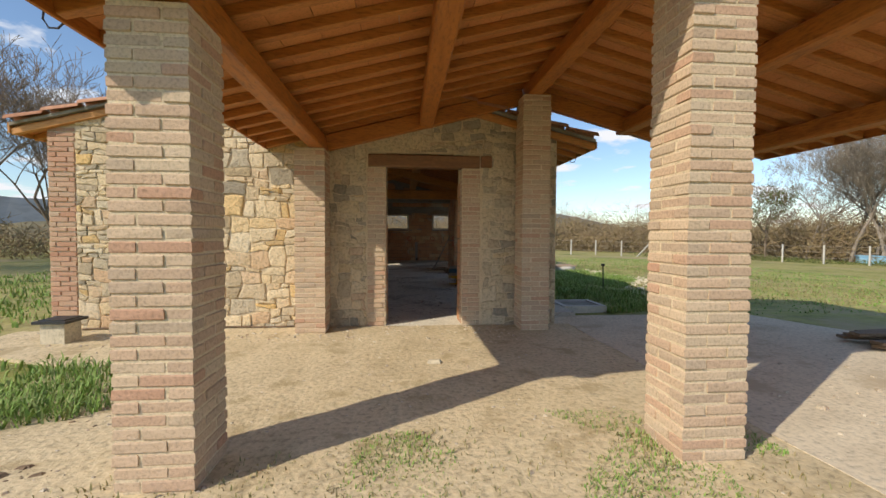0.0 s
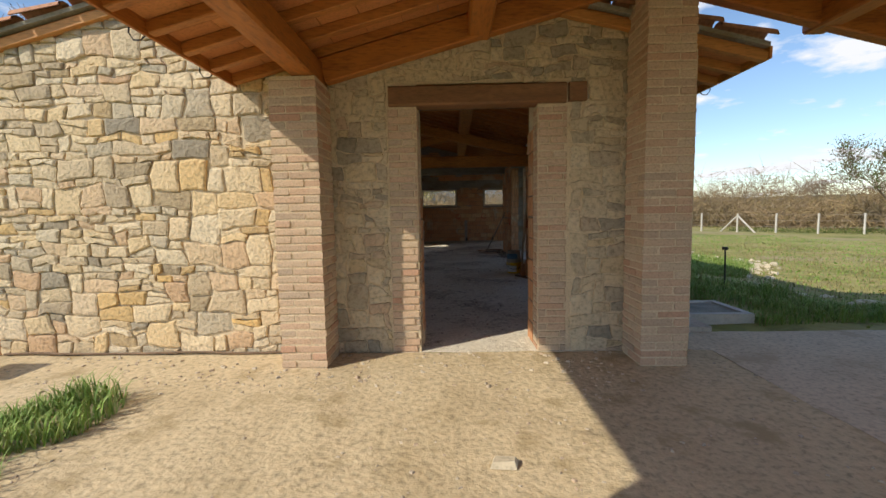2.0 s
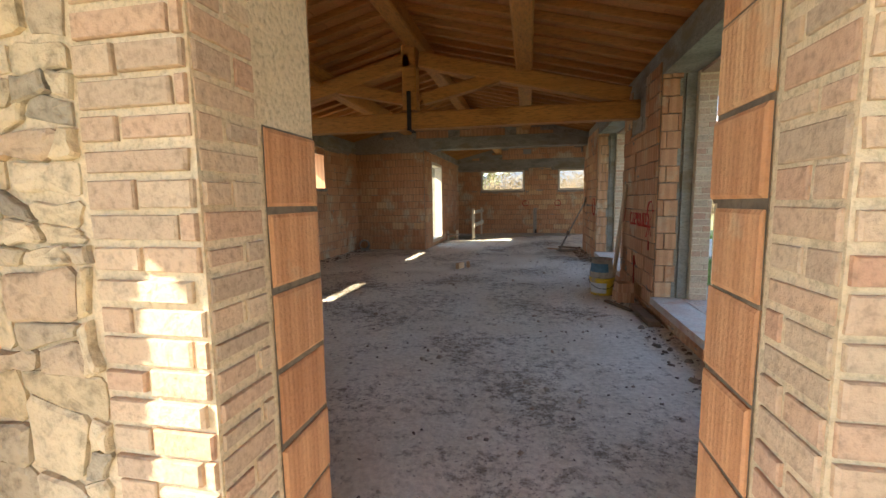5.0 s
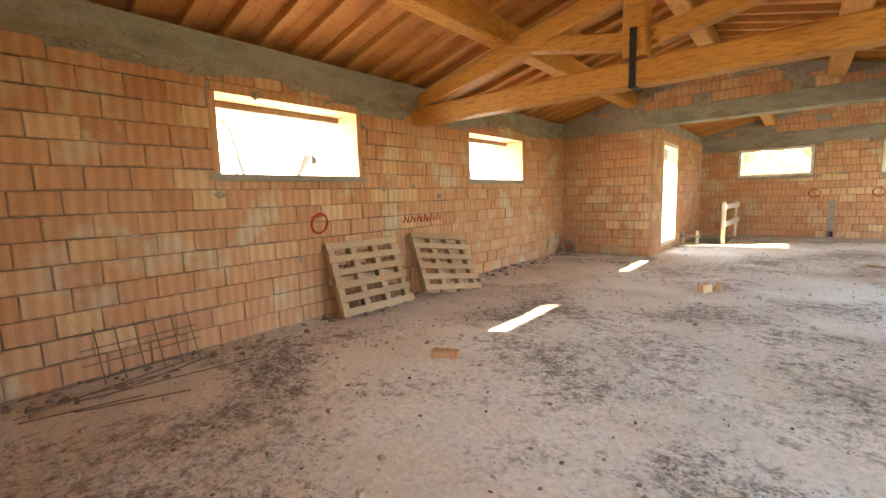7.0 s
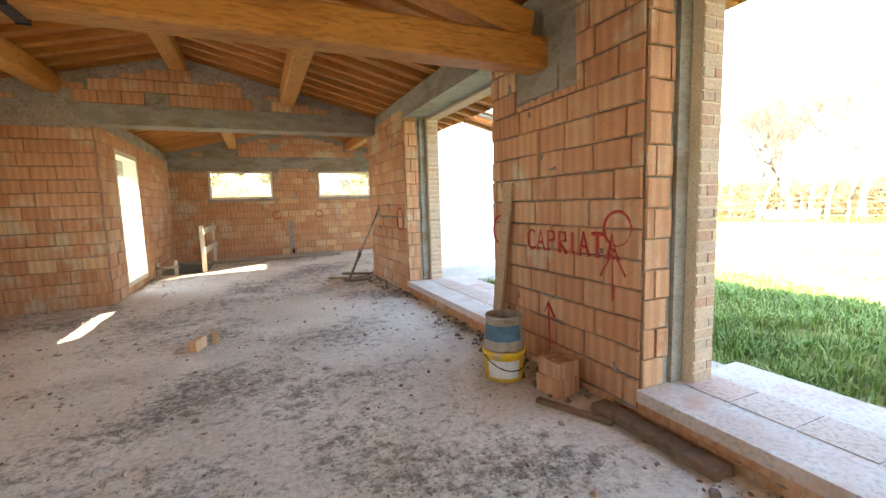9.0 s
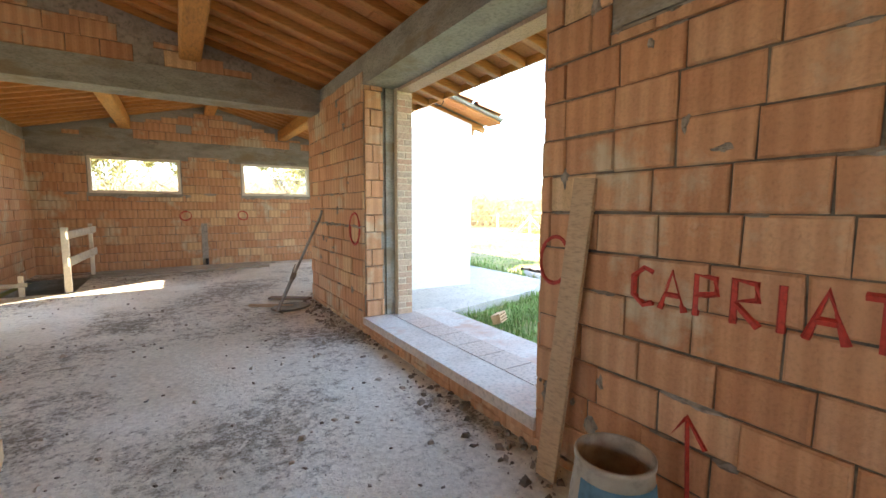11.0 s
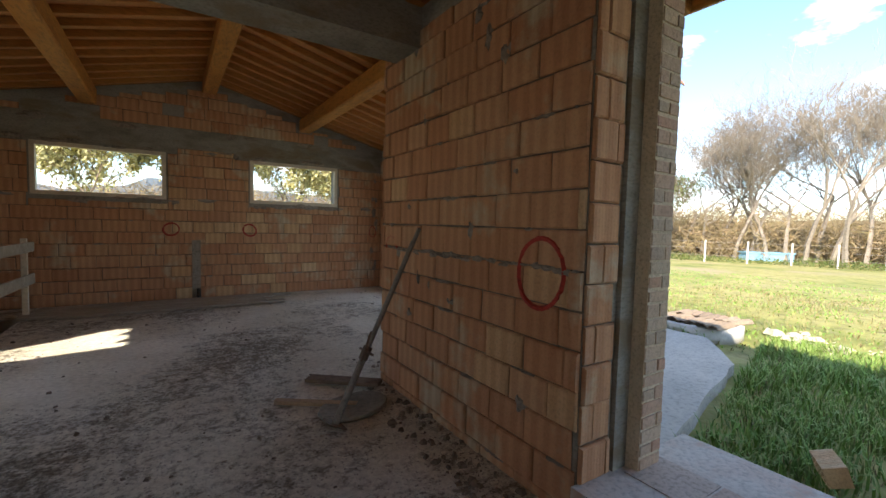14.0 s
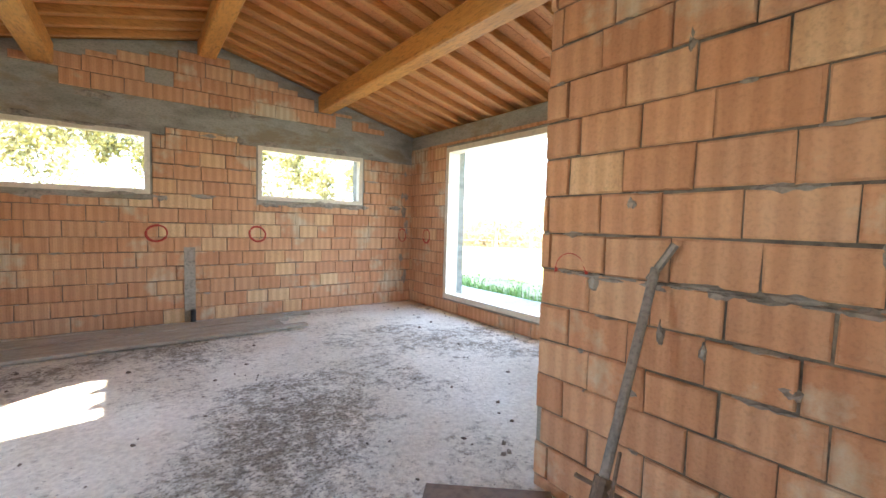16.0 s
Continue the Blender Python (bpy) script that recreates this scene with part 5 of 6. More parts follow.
crumbs("far_debris", 1000, (XFL + 0.05, XFR - 0.05, 9.7, YB - 0.05), 0.02, M_CRUMB, 7, "dark crumbs on the far floor", keep=lambda x, y: not in_hole(x, y) and not (x > XR - 0.02 and y < 10.2))


def smears(name, at, axis, spots, seed, sg):
    """Dabs of grey mortar squeezed out over the blocks."""
    r = random.Random(seed)
    s = Soup()
    for u, z, su, sz in spots:
        n = 11
        ring_ = [(u + su * r.uniform(0.6, 1.2) * math.cos(6.283 * k / n), z + sz * r.uniform(0.5, 1.2) * math.sin(6.283 * k / n)) for k in range(n)]
        pt = lambda q, d: (at + sg * d, q[0], q[1]) if axis == "x" else (q[0], at + sg * d, q[1])
        inner = [(u + (q[0] - u) * r.uniform(0.25, 0.75), z + (q[1] - z) * r.uniform(0.25, 0.75)) for q in ring_]
        s.add([pt(q, 0.008) for q in ring_] + [pt(q, 0.021 + r.uniform(0, 0.011)) for q in inner],
              [(k, (k + 1) % n, n + (k + 1) % n, n + k) for k in range(n)] + [tuple(range(n, 2 * n))])
    return tagged(s.make(name, M_MORTAR), "grey mortar smears on clay blocks", "mortar", kind="stuff")


rs_ = random.Random(77)
smears("mortar_smear", XR, "x", [(8.25 + 0.075 * k + rs_.uniform(-.04, .04), 1.096 + rs_.uniform(-.012, .008), rs_.uniform(.04, .10), rs_.uniform(.008, .024)) for k in range(25)]
       + [(rs_.uniform(8.25, 10.1), rs_.uniform(0.2, 2.5), rs_.uniform(.015, .05), rs_.uniform(.02, .09)) for k in range(14)]
       + [(rs_.uniform(4.2, 5.7), rs_.uniform(0.2, 2.3), rs_.uniform(.015, .05), rs_.uniform(.02, .07)) for k in range(12)], 1, -1)
smears("mortar_smear", XL, "x", [(rs_.uniform(0.8, 9.4), rs_.uniform(0.3, 2.4), rs_.uniform(.02, .07), rs_.uniform(.02, .08)) for k in range(26)]
       + [(rs_.uniform(0.8, 9.4), 2.43 + rs_.uniform(-.03, .03), rs_.uniform(.1, .25), rs_.uniform(.02, .07)) for k in range(26)], 2, 1)
smears("mortar_smear", YB, "y", [(rs_.uniform(-2.3, 3.4), rs_.choice((2.3, 1.52, 2.62)) + rs_.uniform(-.04, .04), rs_.uniform(.05, .2), rs_.uniform(.02, .06)) for k in range(34)]
       + [(3.36 + rs_.uniform(-.06, .06), rs_.uniform(0, 2.3), .05, rs_.uniform(.05, .12)) for k in range(10)], 3, -1)


# ---- outdoors ----
def ground_height(x, y):
    d = 0.0
    if x > 2.4:
        d = -0.02 - 0.5 * min(1, max(0, (x - 9) / 40)) * 1.2
        d += 0.13 * math.exp(-((x - 3.9) ** 2 / 1.4 + (y - 3.8) ** 2 / 5.0))
    return -0.03 + d + 0.03 * noise.noise((x * 0.5, y * 0.5, 0)) * (1 if math.hypot(x, y) > 3 else 0.3)


def make_ground():
    def axis(lo, hi, fine_lo, fine_hi, st):
        a = steps(fine_lo, fine_hi, st)
        g = 1.0
        left_, x = [], fine_lo
        while x > lo:
            x -= g; g *= 1.35; left_.append(max(x, lo))
        g = 1.0
        x = fine_hi
        right_ = []
        while x < hi:
            x += g; g *= 1.35; right_.append(min(x, hi))
        return left_[::-1] + a + right_
    xs, ys = axis(-900, 900, -9, 14, 0.35), axis(-900, 900, -9, 14, 0.35)
    def inside(x, y):
        return (-4.6 < x < 1.5 and 0.3 < y < 9.5) or (-2.3 < x < 3.4 and 10.0 < y < 14.7)
    vs = [(x, y, ground_height(x, y)) for y in ys for x in xs]
    n = len(xs)
    fs = [(j * n + i, j * n + i + 1, (j + 1) * n + i + 1, (j + 1) * n + i) for j in range(len(ys) - 1) for i in range(n - 1)
          if not inside((xs[i] + xs[i + 1]) / 2, (ys[j] + ys[j + 1]) / 2)]
    return tagged(mesh_ob("ground", vs, fs, M_FIELD, smooth=True), "spring meadow with bare and green patches", "ground", kind="structure")


make_ground()


def patch(name, pts, z, mat, label, cat, thick=0.12, amp=0.006):
    """A paved or bare patch with a slightly uneven top: a polygon cut into a fine grid."""
    bm = bmesh.new()
    f = bm.faces.new([bm.verts.new((p[0], p[1], z)) for p in pts])
    xs, ys = [p[0] for p in pts], [p[1] for p in pts]
    for k in range(1, int((max(xs) - min(xs)) / 0.25)):
        g = bm.verts[:] + bm.edges[:] + bm.faces[:]
        bmesh.ops.bisect_plane(bm, geom=g, plane_co=(min(xs) + k * 0.25, 0, 0), plane_no=(1, 0, 0))
    for k in range(1, int((max(ys) - min(ys)) / 0.25)):
        g = bm.verts[:] + bm.edges[:] + bm.faces[:]
        bmesh.ops.bisect_plane(bm, geom=g, plane_co=(0, min(ys) + k * 0.25, 0), plane_no=(0, 1, 0))
    for v in bm.verts:
        v.co.z += amp * noise.noise((v.co.x * 2, v.co.y * 2, z))
        if v.is_boundary:
            v.co.x += 0.03 * noise.noise((v.co.x * 3, v.co.y * 3, 7)); v.co.y += 0.03 * noise.noise((v.co.x * 3, v.co.y * 3, 9))
    ex = bmesh.ops.extrude_face_region(bm, geom=bm.faces[:])
    bmesh.ops.translate(bm, vec=(0, 0, -thick), verts=[v for v in ex["geom"] if isinstance(v, bmesh.types.BMVert)])
    bmesh.ops.recalc_face_normals(bm, faces=bm.faces[:])
    me = bpy.data.meshes.new(name); bm.to_mesh(me); bm.free(); me.materials.append(mat)
    return tagged(new(name, me), label, cat, kind="structure")


patch("porch_ground", [(-2.9, -4.6), (-1.3, -4.9), (1.6, -5.0), (2.1, -4.4), (2.15, -0.02), (-5.3, -0.02), (-5.3, -0.9), (-3.6, -1.6)], 0.0, M_DIRT, "trodden sandy earth under the porch", "ground", 0.3, 0.012)
patch("pavement", [(2.1, -5.4), (7.6, -5.4), (5.3, 0.55), (1.92, 0.55), (1.92, -0.0), (2.1, -0.02)], 0.004, M_PAVING, "pale concrete paving beside the porch", "pavement", 0.25)
patch("apron", [(1.92, 0.56), (2.45, 0.56), (2.45, 8.3), (4.35, 8.75), (5.15, 9.35), (5.15, 16.2), (3.86, 16.2), (3.86, 9.71), (1.92, 9.71)], 0.055, M_APRON, "concrete apron along the house wall", "pavement", 0.25)
crumbs("porch_rubble", 3200, (-5.0, 2.2, -4.9, -0.05), 0.017, M_GRAVEL, 14, "small stones on the trodden earth", 0.4)
crumbs("wall_rubble", 700, (-4.6, 1.2, -0.9, -0.05), 0.026, M_GRAVEL, 15, "loose stones at the wall foot", 0.35)
crumbs("paving_rubble", 500, (2.2, 5.5, -5.0, -1.8), 0.03, M_GRAVEL, 16, "chips on the concrete paving")
s = Soup(); s.add([(-.075, -.04, 0), (.06, -.05, 0), (.08, .03, 0), (-.05, .05, 0), (-.06, -.03, .03), (.05, -.03, .035), (.06, .02, .03), (-.04, .035, .025)], BOXF)
o = s.make("loose_stone", M_CREAMBOX); o.location = (0.02, -1.76, 0.0)
tagged(o, "pale loose stone on the earth", "stone")


def blades(name, n, inside, region, hmin, hmax, mat, seed, label, width=0.006, zf=None, clump=1.2):
    r = random.Random(seed)
    s = Soup()
    zf = zf or ground_height
    tries = 0
    while n > 0 and tries < 400000:
        tries += 1
        x, y = r.uniform(region[0], region[1]), r.uniform(region[2], region[3])
        if not inside(x, y) or noise.noise((x * clump, y * clump, seed * 0.7)) + r.uniform(-0.5, 0.6) < -0.12:
            continue
        n -= 1
        h = r.uniform(hmin, hmax) * (0.75 + 0.5 * noise.noise((x * 2, y * 2, 4)))
        an, le = r.uniform(0, 6.28), r.uniform(0.15, 0.95)
        c, q = math.cos(an), math.sin(an)
        z = zf(x, y) - 0.01
        w = width * r.uniform(0.7, 1.4)
        lx, ly = c * h * le, q * h * le
        s.add([(x - q * w, y + c * w, z), (x + q * w, y - c * w, z), (x + lx * 0.4 + q * w * .8, y + ly * 0.4 - c * w * .8, z + h * 0.6), (x + lx * 0.4 - q * w * .8, y + ly * 0.4 + c * w * .8, z + h * 0.6), (x + lx, y + ly, z + h * (1 - le * 0.3))],
              [(0, 1, 2, 3), (3, 2, 4)])
    return tagged(s.make(name, mat), label, "grass", kind="stuff")


def lush(x, y):
    return (x > 2.33 and 0.9 < y < 8.2 + 0.25 * (x - 2.4) and x < 4.6 + 0.5 * math.sin(y * 1.3) + 0.25 * y * (y > 4)) and not (2.4 < x < 3.2 and 0.9 < y < 1.9)


blades("tall_grass", 34000, lush, (2.3, 7.5, 0.9, 9.2), 0.07, 0.25, M_GRASS, 21, "tall fresh green grass beside the house", 0.0055, clump=2.2)
blades("meadow_grass", 16000, lambda x, y: x > 4.2 and not (x < 5.3 and y > 8.3) and not (x < 7.7 and y < 0.7), (4.2, 16, 0.5, 18), 0.03, 0.09, M_GRASS, 22, "short meadow grass", 0.012)
blades("lush_straw", 5000, lush, (2.3, 7.5, 0.9, 9.2), 0.05, 0.18, M_STRAW, 29, "dry stalks among the green grass", 0.004, clump=2.2)
blades("dry_tufts", 9000, lambda x, y: x > 4.6 and not (x < 5.3 and y > 8.3), (4.6, 12, 1.5, 12), 0.04, 0.13, M_STRAW, 23, "dry grass tufts in the meadow", 0.006)
blades("grass_by_wall", 1200, lambda x, y: x > 5.16, (5.16, 5.7, 9.4, 16), 0.1, 0.35, M_GRASS, 24, "green grass by the apron", 0.01)
blades("porch_grass", 2600, lambda x, y: (x + 3.1) ** 2 / 0.6 + (y + 2.35) ** 2 / 0.5 < 1, (-4.2, -2.2, -3.4, -1.3), 0.08, 0.26, M_GRASS, 25, "green grass tuft beside the porch", 0.006)
blades("thin_grass", 4500, lambda x, y: y < -3.2 - 0.25 * abs(x) * (x < 0), (-2.6, 2.0, -5.4, -3.2), 0.02, 0.07, M_STRAW, 26, "thin trodden grass on the earth", 0.004, lambda x, y: 0.0)
blades("porch_green", 5500, lambda x, y: y < -3.0 and noise.noise((x * 1.1, y * 1.1, 3)) > -0.05, (-0.6, 2.0, -5.2, -3.0), 0.02, 0.06, M_GRASS, 33, "thin green grass on the trodden earth", 0.004, lambda x, y: 0.0)
blades("side_grass", 9000, lambda x, y: x < -3.2 - 0.2 * math.sin(y * 3) and not (y > -1.3 and x > -5.6), (-12, -3, -5, 9), 0.05, 0.22, M_GRASS, 27, "green grass beside the house", 0.012)
blades("side_straw", 2500, lambda x, y: x < -2.3 and y < -2.4, (-5, -2.2, -5.2, -2.4), 0.02, 0.08, M_STRAW, 28, "dry straw on the earth", 0.004)


crumbs("bare_earth_clods", 1500, (4.0, 8.2, 1.0, 9.3), 0.11, M_CREAMBOX, 34, "pale clods of bare earth at the edge of the grass", 0.35, -0.03,
       keep=lambda x, y: abs(x - (4.75 + 0.5 * math.sin(y * 1.3) + 0.25 * y * (y > 4))) < 0.38 and not (x < 5.3 and y > 8.2))


blades("porch_tuft", 1100, lambda x, y: (x + 2.8) ** 2 / 0.12 + (y + 1.3) ** 2 / 0.16 < 1, (-3.2, -2.4, -1.8, -0.8), 0.1, 0.3, M_GRASS, 35, "small green grass tuft on the earth", 0.005, lambda x, y: 0.0)
s = Soup(); s.tube([(-4.5 + 0.28 * k, -0.04 + 0.012 * math.sin(k * 2.1), 0.022 + 0.006 * math.sin(k * 1.3)) for k in range(11)], 0.011, 6)
tagged(s.make("cable_conduit", M_DARKPLANK), "thin brown conduit along the foot of the stone wall", "conduit")


def leaf_litter():
    return crumbs("leaf_litter", 500, (-4.5, -2.1, -4.6, -2.9), 0.05, M_DARKPLANK, 31, "brown dead leaves on the ground", 0.2)


leaf_litter()


# outdoor things
def service_box(x, y):
    e = empty("service_box", (x, y, 0.0))
    tagged(e, "cream concrete service box with a black lid", "service box")
    s = Soup(); s.box(-0.13, -0.13, 0, 0.13, 0.13, 0.24); s.make("body", M_CREAMBOX, e)
    s = Soup(); s.box(-0.18, -0.18, 0.24, 0.18, 0.18, 0.27); s.box(-0.14, -0.14, 0.27, 0.14, 0.14, 0.283); s.make("lid", M_BLACKPL, e)


service_box(-4.32, -0.62)


def hatch(x, y, rz):
    e = empty("inspection_hatch", (x, y, 0.0))
    e.rotation_euler = (0, 0, radians(rz))
    tagged(e, "square concrete inspection hatch with a grey lid", "hatch")
    s = Soup()
    for q in ((-0.38, -0.38, 0.38, -0.3), (-0.38, 0.3, 0.38, 0.38), (-0.38, -0.3, -0.3, 0.3), (0.3, -0.3, 0.38, 0.3)):
        s.box(q[0], q[1], -0.1, q[2], q[3], 0.07)
    s.make("rim", M_POST, e)
    s = Soup(); s.box(-0.3, -0.3, -0.1, 0.3, 0.3, 0.045); s.make("lid", M_CONC, e)


hatch(2.84, 1.4, 0)
s = Soup(); s.tube([(4.1, 2.95, -0.1), (4.08, 2.95, 0.66)], 0.012, 6); s.box(4.05, 2.92, 0.62, 4.11, 2.98, 0.67)
tagged(s.make("marker_stake", M_IRON), "thin dark marker stake in the grass", "stake")


def manhole(x, y):
    e = empty("round_manhole", (x, y, -0.02))
    tagged(e, "round concrete manhole ring covered with old roof tiles", "manhole")
    s = Soup(); s.lathe((0, 0, 0), [(0.42, -0.1), (0.5, -0.1), (0.5, 0.13), (0.46, 0.15), (0.42, 0.13), (0.40, 0.0)], 26)
    s.make("ring", M_POST, e, True)
    r = random.Random(3)
    for k in range(16):
        q = Soup()
        vs = []
        for u in (-0.2, 0.2):
            for j in range(5):
                an = math.pi * j / 4
                vs.append((u, 0.07 * math.cos(an), 0.045 * math.sin(an)))
        q.add(vs, [(j, j + 1, 6 + j, 5 + j) for j in range(4)])
        q.add([(v[0], v[1] * .85, v[2] - .012) for v in vs], [(j, 5 + j, 6 + j, j + 1) for j in range(4)])
        o = q.make("tile", M_OLDTILE, e)
        o.matrix_basis = pose(-0.22 + 0.42 * (k % 2) + r.uniform(-.04, .04), -0.38 + 0.1 * (k // 2), 0.14 + r.uniform(0, .02), 0, 0, r.uniform(-12, 12))


manhole(5.75, 9.75)
hollow_block("hollow_brick", pose(2.66, 7.64, 0.03, 70, 0, 30), "perforated hollow brick lying in the grass", mat=M_BLOCK_PALE, dims=(0.2, 0.1, 0.1))
board("green_pipe", (2.12, 3.15, 0.2), (2.25, 2.35, 0.2), 0.05, 0.05, surf("green_plastic", [(0.06, 0.42, 0.30), (0.08, 0.48, 0.34)], 3.0, 0.5, 0.05, 20), "short green plastic pipe on the sill", cat="pipe")
for o_ in [bpy.data.objects["green_pipe"]]:
    o_.location.z = -0.003
r = random.Random(8)
for k in range(9):
    a = Vector((5.0 + r.uniform(0, .5), -1.5 + r.uniform(-.4, .3), 0.05 + 0.045 * (k // 3)))
    an = r.uniform(-.5, .5)
    board("scrap_board", a, a + Vector((0.9 * math.cos(an), 0.9 * math.sin(an), r.uniform(0, .03))), 0.14, 0.035, M_DARKPLANK, "old brown board in a scrap pile", cat="board")

# gutter brackets under the eaves
bracket = Soup()
bracket.tube([(0, 0, 0), (0.06, 0, 0.0), (0.07, 0, -0.05), (0.11, 0, -0.09), (0.16, 0, -0.09), (0.19, 0, -0.04), (0.185, 0, 0.0)], 0.006, 5)
first = tagged(bracket.make("gutter_bracket", M_IRON), "bare iron gutter bracket under the eave", "bracket", "gutter brackets")
first.matrix_basis = pose(2.42, 1.0, hall_top(2.45) + 0.1)
for k in range(1, 10):
    copy_thing(first, pose(2.42, 1.0 + k * 0.95, hall_top(2.45) + 0.1))
for k in range(6):
    copy_thing(first, pose(-2.13, -4.1 + k * 0.77, porch_top(-2.12) + 0.1, 0, 0, 180))
for k in range(5):
    copy_thing(first, pose(5.06, -4.1 + k * 0.9, porch_top(5.05) + 0.1))


# fence
FENCE = [(33.0, -12.0), (31.0, 1.0), (27.5, 12.0), (22.5, 17.5), (15.0, 22.5), (6.0, 27.5)]


def fence_post():
    e = empty("fence_post", (0, 0, 0))
    tagged(e, "pale concrete fence post with wire", "fence post", "field fence posts")
    s = Soup(); s.bar((0, 0, -0.3), (0, 0, 1.1), 0.075, 0.075, (0, 1, 0)); s.make("post", M_POST, e)
    return e


fp = fence_post()
spots = []
for (xa, ya), (xb, yb) in zip(FENCE, FENCE[1:]):
    n = int(math.hypot(xb - xa, yb - ya) / (2.5 if ya < 12 else 1.7))
    spots += [(xa + (xb - xa) * k / n, ya + (yb - ya) * k / n) for k in range(n)]
fp.location = (*spots[0], ground_height(*spots[0]))
for x, y in spots[1:]:
    copy_thing(fp, pose(x, y, ground_height(x, y), 0, 0, 20))
s = Soup()
for z in (0.35, 0.7, 1.02):
    s.tube([(x, y, ground_height(x, y) + z) for x, y in spots], 0.006, 3)
tagged(s.make("fence_wire", M_GREYSTEEL), "thin wire strands of the field fence", "fence wire")
for x, y in (spots[6], min(spots, key=lambda p: math.hypot(p[0] - 16.9, p[1] - 21.2))):
    for dx in (-0.9, 0.9):
        board("fence_brace", (x + dx * 0.5, y - dx, ground_height(x, y) - 0.05), (x, y, ground_height(x, y) + 0.98), 0.07, 0.07, M_POST, "slanting concrete brace of a fence post", (0, 1, 0.1), "fence brace")


# ---- trees and scrub ----
def limb(s, r, p, d, length, rad, depth, gn, up=0.12, twig=0.0035):
    pts, rs = [p], [rad]
    n = 3
    for k in range(n):
        d = (d + Vector((r.uniform(-.22, .22), r.uniform(-.22, .22), r.uniform(-.12, .12) + up))).normalized()
        p = p + d * (length / n)
        pts.append(p)
        rs.append(max(twig, rad * (1 - 0.45 * (k + 1) / n)))
    s.tube(pts, rs, 5 if depth > 2 else 3)
    if depth == 0:
        return
    for k in range(gn + (depth > 3)):
        t = r.uniform(0.45, 1.0) if k else 1.0
        i = min(n - 1, int(t * n))
        q = pts[i].lerp(pts[i + 1], t * n - i)
        side = Vector((r.uniform(-1, 1), r.uniform(-1, 1), r.uniform(-0.1, 0.7))).normalized()
        nd = (d * r.uniform(0.5, 1.1) + side * r.uniform(0.6, 1.2)).normalized()
        limb(s, r, q, nd, length * r.uniform(0.55, 0.8), max(twig, rs[i] * r.uniform(0.5, 0.68)), depth - 1, gn, up, twig)


def bare_tree(name, seed, h, mat, lean, label, stems=1, depth=6, twig=0.008, leaves=None, leaf_size=0.12, leaf_n=0, low=0.3):
    r = random.Random(seed)
    e = empty(name, (0, 0, 0))
    tagged(e, label, "tree")
    s = Soup()
    for k in range(stems):
        limb(s, r, Vector((r.uniform(-.3, .3) * (stems > 1), r.uniform(-.3, .3) * (stems > 1), -0.2)), Vector((lean[0] + r.uniform(-.15, .15), lean[1] + r.uniform(-.15, .15), 1)).normalized(), h * 0.40, h * 0.014, depth, 3, 0.05, twig)
    s.make("trunk_and_limbs", mat, e)
    if leaves:
        q = Soup()
        tips = [v for v in s.v if v[2] > h * low]
        for k in range(leaf_n):
            v = Vector(r.choice(tips)) + Vector((r.uniform(-.2, .2), r.uniform(-.2, .2), r.uniform(-.2, .2)))
            a = Vector((r.uniform(-1, 1), r.uniform(-1, 1), r.uniform(-1, 1))).normalized() * leaf_size
            b = a.cross(Vector((r.uniform(-1, 1), r.uniform(-1, 1), r.uniform(-1, 1)))).normalized() * leaf_size * 0.6
            q.add([v - a, v - b, v + a, v + b], [(0, 1, 2, 3)])
        tagged(q.make("leaves", leaves, e), kind="stuff")
    return e


TREE = 0.77


def place(t, x, y, rz, sc):
    sc *= TREE if t.name.startswith("birch") else 1.0
    t.matrix_basis = pose(x, y, ground_height(x, y), 0, 0, rz) @ Matrix.Scale(sc, 4)


def again(t, x, y, rz, sc):
    sc *= TREE if t.name.startswith("birch") else 1.0
    made = copy_thing(t, Matrix.Identity(4))
    made.matrix_basis = pose(x, y, ground_height(x, y), 0, 0, rz) @ Matrix.Scale(sc, 4)
    return made


birch = bare_tree("birch_tree", 3, 12.5, M_BIRCH, (0.03, 0.0), "tall bare leaning tree with pale bark")
birch2 = bare_tree("birch_tree", 8, 12.5, M_BIRCH, (0.06, 0.03), "tall bare tree with pale bark")
thicket = bare_tree("oak_tree", 5, 9, M_BARK, (0.0, 0.0), "bare spreading grey tree")
ivy = bare_tree("ivy_tree", 12, 7.5, M_BARK, (0.0, 0.0), "bare tree with ivy on its trunk", leaves=M_GREENLEAF, leaf_n=1400, leaf_size=0.09, low=0.05)
spring = bare_tree("spring_tree", 14, 6, M_BARK, (0.0, 0.0), "tree with pale young leaves", depth=5, leaves=M_BLOSSOM, leaf_n=7000, leaf_size=0.09)


def polar(a, d, o=(0, 6)):
    return o[0] + d * math.sin(radians(a)), o[1] + d * math.cos(radians(a))


place(birch, *polar(66, 31), 0, 0.95)
place(birch2, *polar(63, 32), 40, 0.85)
for a, d, rz, sc, t in ((69, 31, 140, 0.95, birch), (72, 30, -70, 1.0, birch), (75, 29.5, 250, 1.0, birch), (67.5, 32, 150, 0.85, birch2), (70.5, 31, 200, 0.92, birch2), (74, 31, 90, 0.9, birch2), (78, 31, -10, 1.0, birch), (61, 32.5, 120, 0.75, birch2), (64.5, 33, 10, 0.9, birch), (68.5, 33, 310, 1.05, birch2), (73, 33, 170, 1.1, birch2), (76.5, 32, 60, 1.0, birch)):
    again(t, *polar(a, d), rz, sc)
place(ivy, *polar(58.5, 29), 0, 0.8)
place(thicket, *polar(83, 48), 0, 0.7)
